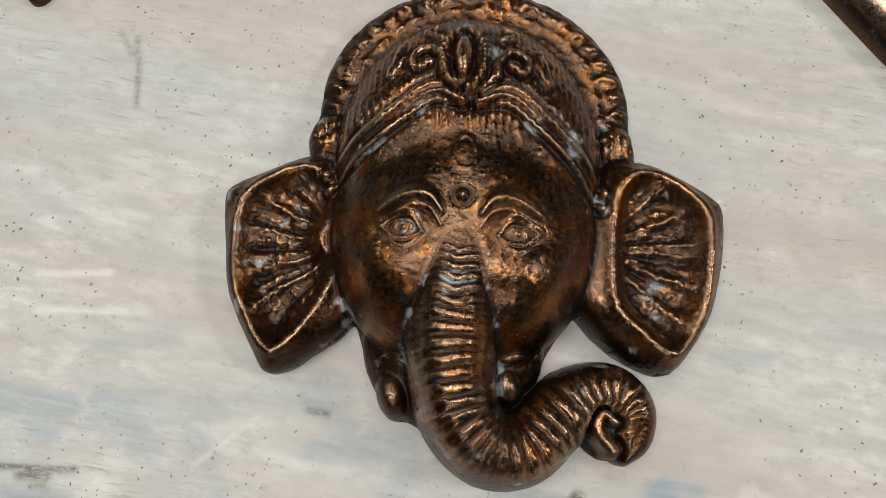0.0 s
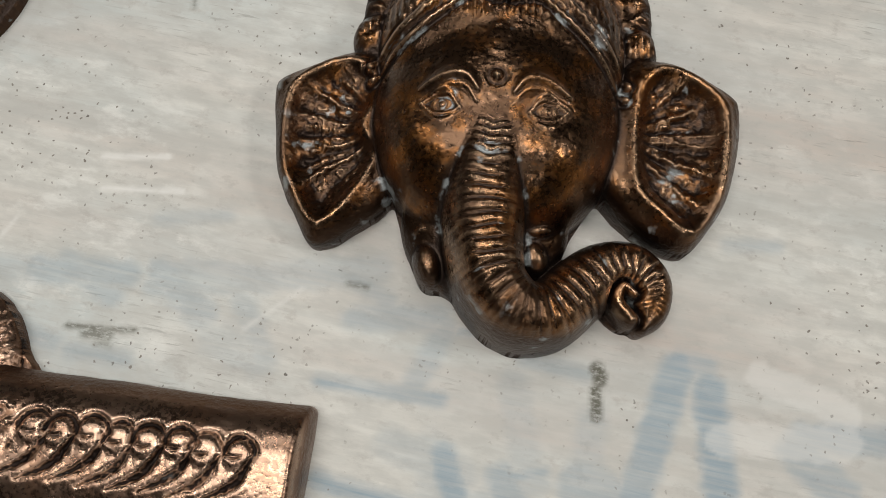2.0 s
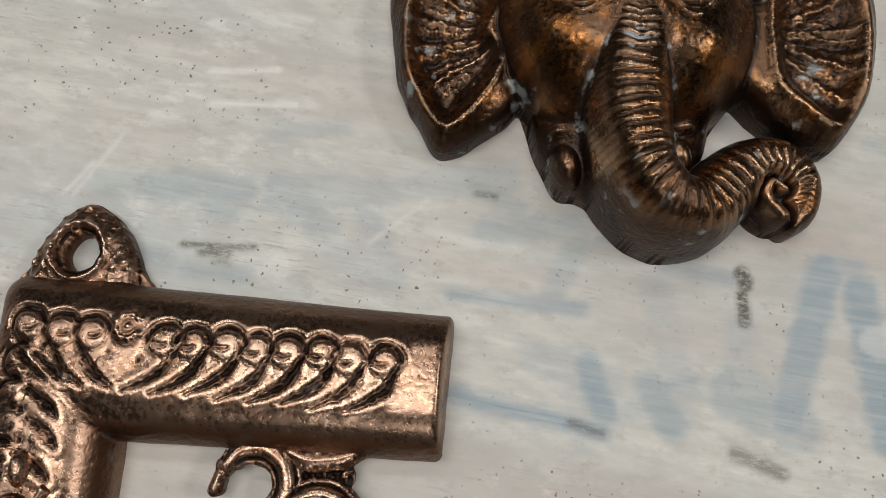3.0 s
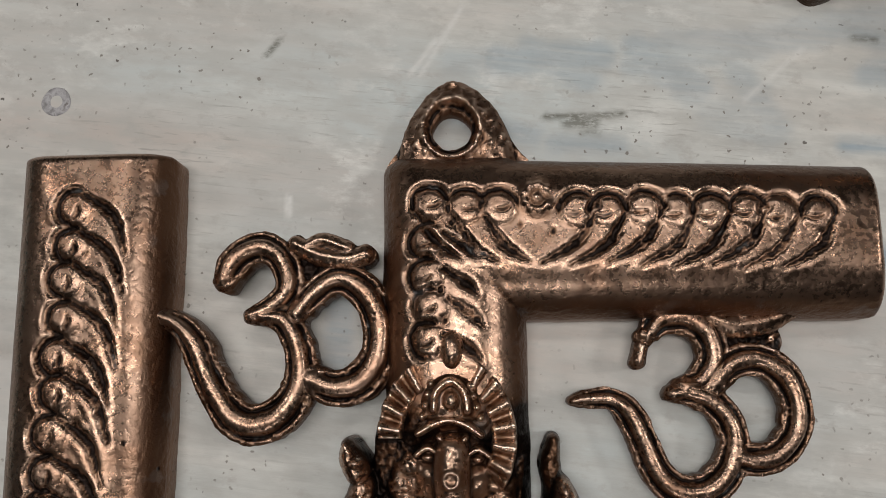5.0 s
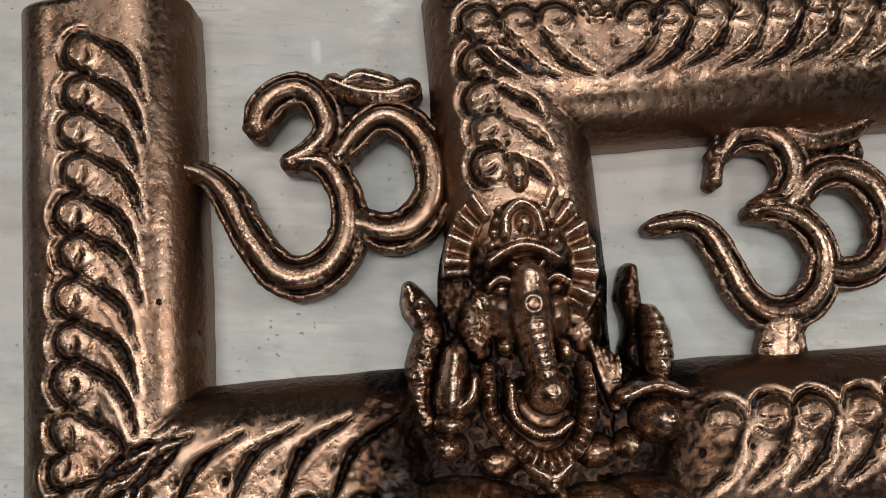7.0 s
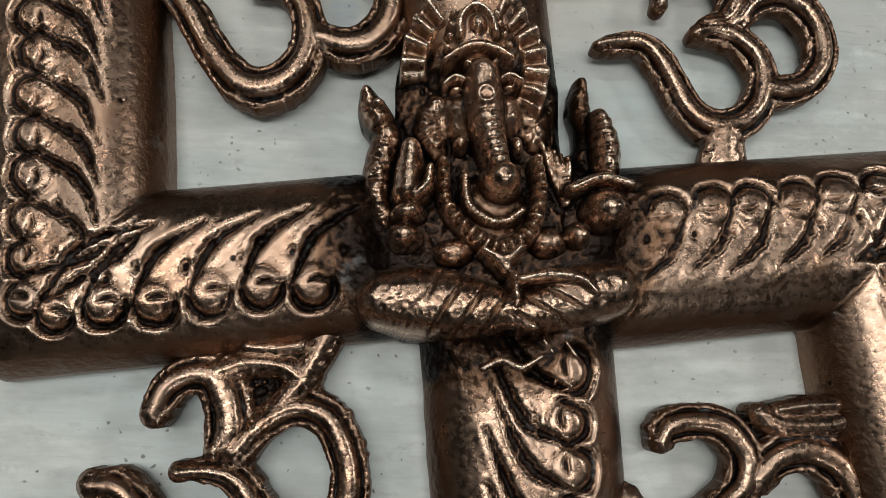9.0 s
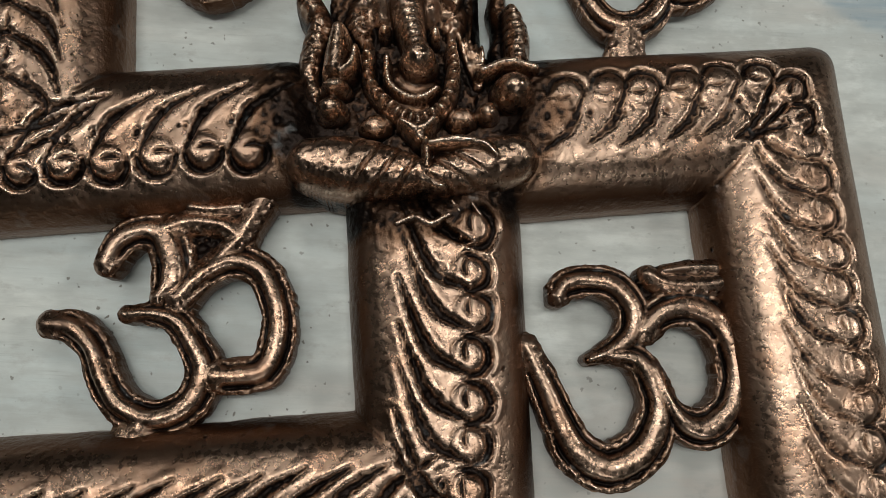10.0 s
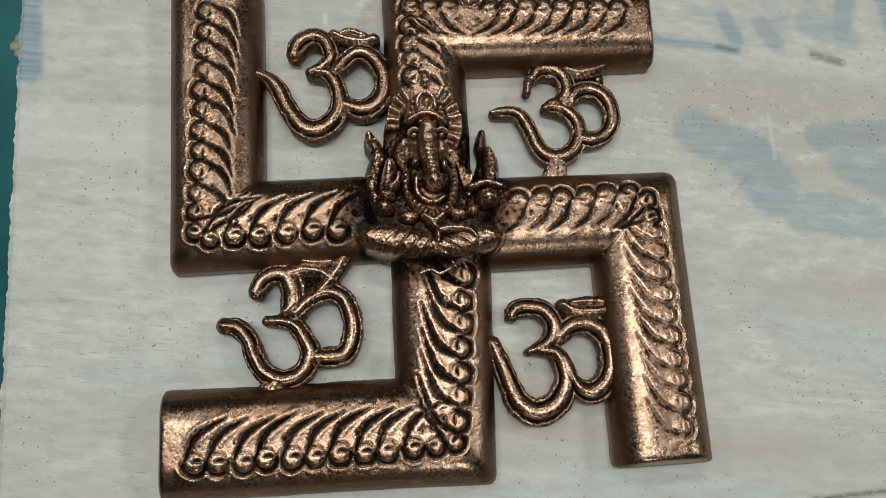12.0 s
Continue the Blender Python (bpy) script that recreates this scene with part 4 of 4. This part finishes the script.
def mask_shape(u, v):
    far = np.full(u.shape, -9.0)
    # crown plate with a beaded border, and the tiara's dome before it
    r = np.hypot((u - 2) / 31.8, (v - 24) / 28.8)
    d = (r - 1) * 29
    a = np.arctan2((v - 24) / 27.8, (u - 2) / 31.2)
    h = np.where(r < 1.1, 4.0 + 2.6 * np.sqrt(np.clip((1 - r) * 8, 0, 1)), far)
    beads = np.exp(-((r - 0.915) / 0.065) ** 2) * smooth(v, 12, 20)
    h += beads * (0.7 + 0.7 * np.cos(a * 42 + 5.0 * r) * (0.6 + 0.6 * wobble(u, v, 0.25, 3)))
    h += 0.3 * np.exp(-((r - 0.79) / 0.03) ** 2) + 0.3 * wobble(u, v, 1.1, 6) * smooth(r, 0.75, 0.82)
    rt = np.hypot((u - 1) / 26.5, (v - 13) / 30.0)
    tiara = 5 + 18.0 * np.sqrt(np.clip(1 - rt ** 2.4, 0, 1))
    tiara += 0.12 * np.sin(u * 5.2 + 0.8 * np.sin(v * 0.5)) * smooth(v, 20, 24)
    h = np.where(rt < 1, smax(h, tiara, 1.5), h)
    # face
    rf = np.hypot((u - 1) / 26.5, (v + 2) / 28.5)
    jaw = np.hypot((u - 0.5) / 17.5, (v + 24) / 17.0)
    d = smin(smin(d, (rf - 1) * 26, 3), (jaw - 1) * 17, 4)
    face = 4 + 19.5 * np.sqrt(np.clip(1 - np.abs(rf) ** 2.3, 0, 1))
    face = smax(np.where(rf < 1, face, far), np.where(jaw < 1, 3.5 + 10 * np.sqrt(np.clip(1 - jaw ** 2, 0, 1)), far), 2.5)
    for x, y, s, k in ((14, -15, 6.5, 2.6), (-13.5, -15, 6.5, 2.4), (0, 6, 9, 1.2), (8.8, -0.2, 4.5, 1.3), (-8.4, -0.2, 4.5, 1.3)):
        face += k * np.exp(-((u - x) ** 2 + (v - y) ** 2) / (2 * s * s))
    h = np.where(v < 24, smax(h, face, 1.0), h)
    # knots beside the headband
    for x, y, rx, ry in ((-26.6, 15.5, 5.0, 6.0), (30.5, 17.5, 4.4, 5.8)):
        dh, dd = dome(u, v, x, y, rx, ry, 4, 9.0)
        h, d = smax(h, dh + 0.4 * wobble(u, v, 1.2), 1.0), smin(d, dd, 1.5)
    # ears: raised fold round a hollow with fanned ribs
    for pts, hollow, px, py, rim, base in ((EAR_L, HOLLOW_L, -20.5, -6.5, 8.6, 3.2), (EAR_R, HOLLOW_R, 25.5, -4.5, 11.0, 4.0)):
        de = polygon(u, v, pts) - 0.4
        dh = polygon(u, v, hollow)
        t = np.clip(-de / 4.6, 0, 1)
        ear = base + (rim - base) * np.sqrt(1 - (1 - t) ** 2 + 1e-6)
        deep = smooth(-dh, -0.6, 3.6)
        ang = np.arctan2(v - py, (px - u) if px < 0 else (u - px))
        ribs = np.sin(ang * 17.5 + 0.9 * wobble(u, v, 0.3, px)) + 0.5 * np.sin(ang * 41 + 2 + wobble(u, v, 0.4, 1))
        ear = ear + 1.2 * np.exp(-((dh - 1.3) / 1.4) ** 2) - deep * 2.3 + deep * (0.5 * ribs + 0.35 * grit(u, v, 2.0, 2) + 0.35 * grit(u, v, 0.8, 3))
        h = np.where(de < 1, smax(h, ear, 1.4), h)
        d = smin(d, de, 1.2)
    # headband: two cords that meet in leaves over the brow
    for s in (-1, 1):
        for off, w, top in ((0.0, 1.35, 1.5), (-2.9, 0.95, 1.0)):
            x0 = 0.6
            q, wd, way, e = stroke(u, v, [(x0 + s * 26.5, 6.5 + off, w), (x0 + s * 20.5, 12.0 + off, w), (x0 + s * 13.5, 17.2 + off, w), (x0 + s * 7.0, 21.4 + off * 0.8, w * 1.2), (x0 + s * 1.4, 18.6 + off * 0.3, w * 0.7)])
            h += top * np.sqrt(np.clip(1 - q * q, 0, 1)) - 0.7 * np.exp(-((e - 0.5) / 0.5) ** 2)
        q, wd, way, e = stroke(u, v, [(s * 2.4, 20.6, 0.7), (s * 4.8, 23.6, 1.0), (s * 5.3, 27.2, 1.0), (s * 7.8, 30.0, 1.0), (s * 10.8, 28.2, 0.9), (s * 10.0, 25.2, 0.9), (s * 7.6, 26.4, 1.1)])
        h += 1.9 * np.sqrt(np.clip(1 - q * q, 0, 1)) - 0.4 * np.exp(-((e - 0.5) / 0.4) ** 2)
        q, wd, way, e = stroke(u, v, [(s * 6.0, 33.0, 0.8), (s * 8.6, 35.2, 0.9), (s * 6.6, 36.6, 0.8)])
        h += 1.3 * np.sqrt(np.clip(1 - q * q, 0, 1))
        q, wd, way, e = stroke(u, v, [(s * 12.5, 28.0, 0.6), (s * 15.0, 24.5, 0.9), (s * 13.5, 31.5, 0.8)])
        h += 1.2 * np.sqrt(np.clip(1 - q * q, 0, 1))
        # eye, lids and brow
        ex, ey = s * 10.1, -6.0
        h -= 1.3 * np.exp(-(((u - ex) / 4.6) ** 2 + ((v - ey) / 2.8) ** 2))
        eye = np.hypot((u - ex) / 2.2, (v - ey) / 1.3)
        h += 0.75 * np.sqrt(np.clip(1 - eye ** 2, 0, 1)) - 0.3 * np.exp(-((np.hypot(u - ex, v - ey) - 0.8) / 0.28) ** 2)
        for lift, w, top in ((1.7, 0.5, 0.42), (2.6, 0.5, 0.3), (-1.6, 0.5, 0.42), (-2.8, 0.6, 0.28)):
            q, wd, way, e = stroke(u, v, [(ex - s * 3.5, ey - 0.7, w * 0.4), (ex - s * 1.4, ey + lift * 0.9, w), (ex + s * 0.8, ey + lift, w), (ex + s * 4.0, ey + 0.3, w * 0.4)])
            h += top * np.sqrt(np.clip(1 - q * q, 0, 1))
        for lift, w, top in ((0.9, 1.5, 1.0), (-1.3, 0.6, 0.3)):
            q, wd, way, e = stroke(u, v, [(s * 3.4, -4.2 + lift, 0.3), (s * 5.8, -1.4 + lift, w), (s * 9.6, -1.2 + lift, w), (s * 14.6, -3.6 + lift, 0.3)])
            h += top * np.exp(-(q / 0.8) ** 2)
    # jewel in the middle of the tiara
    j = np.hypot((u + 1.4) / 1.7, (v - 28.6) / 5.0)
    h += 2.4 * np.sqrt(np.clip(1 - j * j, 0, 1)) - 0.9 * np.exp(-((j - 1.25) / 0.2) ** 2)
    jb = np.hypot((u + 1.4) / 4.0, (v - 28.4) / 7.4)
    h += np.exp(-((jb - 1.0) / 0.14) ** 2) * (1.1 + 0.6 * np.cos(np.arctan2(v - 28.4, u + 1.4) * 22))
    # drop on the forehead, and the small ring between the brows
    drop = np.hypot(u / (2.2 + 0.12 * np.clip(8 - v, -4, 4)), (v - 8.4) / 3.4)
    h += 0.28 * np.exp(-((drop - 1.0) / 0.14) ** 2) + 0.35 * np.clip(1 - drop ** 4, 0, 1)
    h += 0.9 * np.exp(-(np.hypot(u, v) / 0.8) ** 2) - 0.5 * np.exp(-((np.hypot(u, v) - 1.7) / 0.5) ** 2)
    h += 0.16 * np.sin(u * 4.3 + np.sin(v * 0.4)) * smooth(v, 12, 17) * (v < 20)
    # small tusks beside the trunk
    for x, y, rx, ry, t in ((-10.2, -34.0, 3.3, 5.2, 12), (10.6, -31.4, 3.4, 4.8, 13), (10.8, -26.4, 4.2, 1.9, 13.5), (-11, -27.5, 4.0, 2.2, 11)):
        dh, dd = dome(u, v, x, y, rx, ry, 5, t, 15)
        h, d = smax(h, dh, 0.6), smin(d, dd, 1.2)
    # trunk
    trunk = [(0.1, -7.6, 5.0), (0.0, -12, 6.4), (-0.3, -17.5, 7.8), (-0.2, -24, 8.6), (0.4, -31, 8.2), (2.6, -38, 7.6), (7.8, -42.6, 7.5), (14.0, -42.2, 7.3), (19.4, -37.2, 7.0), (24.5, -32.8, 6.6), (30.0, -31.4, 6.0), (34.0, -34.0, 5.4), (34.6, -38.6, 4.4), (33.2, -42.6, 2.0)]
    q, w, way, e = stroke(u, v, trunk, 6)
    top = np.interp(way, [0, 0.15, 0.35, 0.5, 0.62, 0.8, 1.0], [24.0, 25.6, 26.2, 21.8, 16.5, 12.5, 8.5])
    low = np.interp(way, [0, 0.12, 0.3, 0.5, 1.0], [20, 15, 9, 4, 3])
    ring = way * 38 + 0.25 * wobble(u, v, 0.4)
    f = np.abs(ring - np.round(ring)) * 2
    fade =  (1 - 0.75 * np.exp(-((way - 0.46) / 0.07) ** 2)) * (1 - smooth(way, 0.83, 0.9))
    body = low + (top - low) * np.clip(1 - q ** 2.8, 0, 1) ** 0.6 + fade * smooth(way, 0.0, 0.03) * np.where(way < 0.42, 0.95 * np.clip(1.05 - (q / 0.72) ** 2, 0.12, 1), np.clip(1.15 - q * q, 0, 1)) * (-0.8 * np.exp(-(f / 0.36) ** 2)) * (0.6 + 0.5 * np.sqrt(np.clip(1 - q * q, 0, 1)))
    h = np.where(e < 0, smax(h, body, 0.7), h)
    d = smin(d, e, 0.8)
    # the curled tip
    dh, dd = dome(u, v, 31.0, -37.2, 6.5, 6.5, 3.5, 6.5)
    h, d = smax(h, dh, 0.5), smin(d, dd, 0.5)
    q, w, way, e = stroke(u, v, [(30.5, -41.6, 2.0), (27.6, -38.2, 2.0), (28.6, -35.2, 1.6), (31.0, -36.6, 1.0)], 6)
    h = np.where(e < 1.2, np.where(e < 0, smax(h * 0 + 4, 5 + 5.5 * np.sqrt(np.clip(1 - q * q, 0, 1)), 0.5), h - 1.6 * smooth(-e, -1.2, -0.1)), h)
    d = smin(d, e, 0.6)
    h = h + 0.10 * wobble(u, v, 0.5, 3) + 0.05 * grit(u, v, 0.6, 1) + 0.06 * grit(u, v, 1.5, 2) + 0.04 * grit(u, v, 4.0, 3) + 0.14 * smooth(v, 8, 16) * (grit(u, v, 0.9, 6) + grit(u, v, 2.0, 7))
    # darker near the outline: oxide, and painted shade where the casting curves under
    return d + 0.18 * wobble(u, v, 0.6, 2), h, 0.25 * smooth(wobble(u, v, 0.16, 9), 0.3, 0.8) + 0.5 * smooth(d, -3.5, -0.5)


mask = mesh_part("elephant_mask", relief_mesh("elephant_mask", mask_shape, -52, -56, 57, 58, 0.25, 0.0, 0.3, 0.0, 1.0), bronze)
mask.matrix_world = pose(0.001, 0.088, 0.0, 0, 0, 7.0)
tagged(mask, "aged dark bronze elephant-head mask with crown, lying on board", "mask")


# ---- castings that reach into view at the border ----
leaf = mesh_part("leaf_tip", relief_mesh("leaf_tip", lambda u, v: ((np.hypot(u / 4, v / 9) - 1) * 4, 3 + 2.5 * np.clip(1 - np.hypot(u / 4, v / 9), 0, 1), u * 0 + 0.3), -5, -10, 5, 10, 0.4), bronze)
leaf.matrix_world = pose(-0.0985, 0.1290, 0.0)
tagged(leaf, "small dark bronze leaf-shaped casting on the board", "casting")


def dish_shape(u, v):
    r = np.hypot(u / 21, v / 27)
    return (r - 1) * 21, 3 + 3.0 * smooth(1 - r, 0, 0.12) - 2.2 * smooth(1 - r, 0.16, 0.3) + 0.25 * wobble(u, v, 0.8) + 0.15 * wobble(u, v, 2), 0.3 + 0.3 * wobble(u, v, 0.5)


dish = mesh_part("oval_dish", relief_mesh("oval_dish", dish_shape, -24, -30, 24, 30, 0.5), bronze)
dish.matrix_world = pose(-0.1295, 0.1005, 0.0)
tagged(dish, "dark brown oval metal dish with a raised rim", "dish")


def plaque_shape(u, v):
    d = box(u, v, (0, 0), (90, 0), 30, 30)
    t = np.clip(-d / 7, 0, 1)
    h = 4.5 + 5.0 * np.sqrt(1 - (1 - t) ** 2 + 1e-6) + 0.2 * wobble(u, v, 0.2)
    for k in range(11):
        x = 6 + 7.6 * k
        h += 1.4 * np.exp(-(((np.hypot(u - x, v + 18) - 2.6) / 0.8) ** 2)) + 0.9 * np.exp(-((u - x) ** 2 + (v + 18) ** 2) / 3)
    return d + 0.3 * wobble(u, v, 0.15), h, np.zeros(u.shape)


plaque = mesh_part("copper_plaque", relief_mesh("copper_plaque", plaque_shape, -3, -33, 93, 33, 0.5), copper)
plaque.matrix_world = pose(0.0672, 0.1995, 0.0, 0, 0, -42.0)
tagged(plaque, "thick copper plaque with a beaded border lying on the board", "plaque")


# ---- nail in the board ----
m_nail, nt, b = material("rusted_steel")
nt.links.new(ramp(nt, noise_of(nt, 700, 4), [(0.3, (0.16, 0.15, 0.15)), (0.55, (0.42, 0.41, 0.42)), (0.75, (0.10, 0.08, 0.07))]), b.inputs["Base Color"])
b.inputs["Roughness"].default_value = 0.55
bump(nt, b, noise_of(nt, 600, 3), 0.6, 0.0005)
bm = bmesh.new()
rings = []
for r, z in ((2.9, 0.04), (2.6, 0.22), (2.0, 0.12), (0.9, -0.05)):
    rings.append([bm.verts.new((0.001 * r * (1 + 0.05 * math.sin(3 * a + r)) * math.cos(a), 0.001 * r * math.sin(a), 0.001 * z)) for a in [k * math.tau / 20 for k in range(20)]])
for p, q in zip(rings, rings[1:]):
    for k in range(20):
        bm.faces.new((p[k], p[(k + 1) % 20], q[(k + 1) % 20], q[k]))
bm.faces.new(rings[-1])
nail = part("nail_head", bm, m_nail)
nail.location = (-0.1692, 0.0195, 0.0)
tagged(nail, "rusty grey nail head sunk in the board", "nail")


# ---- the teal chest under the board's edge, and an unseen room added to close the place ----
m_wall, nt, b = material("painted_wall")
nt.links.new(ramp(nt, noise_of(nt, 3, 4), [(0.3, (0.16, 0.155, 0.148)), (0.7, (0.22, 0.214, 0.204))]), b.inputs["Base Color"])
m_teal, nt, b = material("teal_paint")
nt.links.new(ramp(nt, noise_of(nt, 40, 5), [(0.3, (0.02, 0.11, 0.13)), (0.7, (0.04, 0.19, 0.20))]), b.inputs["Base Color"])
b.inputs["Roughness"].default_value = 0.5
m_gilt, nt, b = material("pale_gilt_paint")
nt.links.new(ramp(nt, noise_of(nt, 80, 5), [(0.3, (0.22, 0.25, 0.17)), (0.7, (0.40, 0.38, 0.25))]), b.inputs["Base Color"])


def cuboid(bm, cx, cy, cz, sx, sy, sz, bevel=0.0):
    made = bmesh.ops.create_cube(bm, size=1, matrix=Matrix.Translation((cx, cy, cz)) @ Matrix.Diagonal((sx, sy, sz, 1)))
    if bevel:
        edges = list({e for vert in made["verts"] for e in vert.link_edges})
        bmesh.ops.bevel(bm, geom=edges, offset=bevel, segments=2, affect="EDGES")
    return bm


def slab(name, *dims):
    return tagged(part(name, cuboid(bmesh.new(), *dims), m_wall, flat=True), kind="structure")


chest = new("teal_chest")
chest.matrix_world = pose(-0.10, 0.0, -0.018, 0, 0, 8.0)
tagged(chest, "teal painted chest with pale gilt trim under the board", "chest")
part("lid", cuboid(bmesh.new(), 0.05, 0.03, -0.0301, 0.74, 0.34, 0.06, 0.004), m_teal, chest)
part("body", cuboid(bmesh.new(), 0.05, 0.03, -0.446, 0.72, 0.32, 0.772, 0.004), m_teal, chest)
part("trim_line", cuboid(bmesh.new(), -0.1205, -0.035, 0.0004, 0.0022, 0.075, 0.0012, 0.0004), m_gilt, chest, "pale gilt line")
for k in range(3):
    bm = bmesh.new()
    for j in range(6):
        bmesh.ops.create_icosphere(bm, subdivisions=2, radius=0.002, matrix=Matrix.Translation((-0.1225 + 0.003 * math.cos(j * 1.047), 0.012 + 0.022 * k + 0.003 * math.sin(j * 1.047), 0.0002)) @ Matrix.Diagonal((1, 1, 0.5, 1)))
    part("floret", bm, m_gilt, chest, "small painted floret")

# unseen shell, its grey chosen for what the metal reflects
slab("unseen_wall_north", 0, 2.55, 0.45, 5, 0.1, 2.5)
slab("unseen_wall_south", 0, -2.55, 0.45, 5, 0.1, 2.5)
slab("unseen_wall_east", 2.55, 0, 0.45, 0.1, 5.2, 2.5)
slab("unseen_wall_west", -2.55, 0, 0.45, 0.1, 5.2, 2.5)
slab("unseen_ceiling", 0, 0, 1.75, 5.2, 5.2, 0.1)
slab("floor", 0, 0, -0.90, 5.2, 5.2, 0.1)
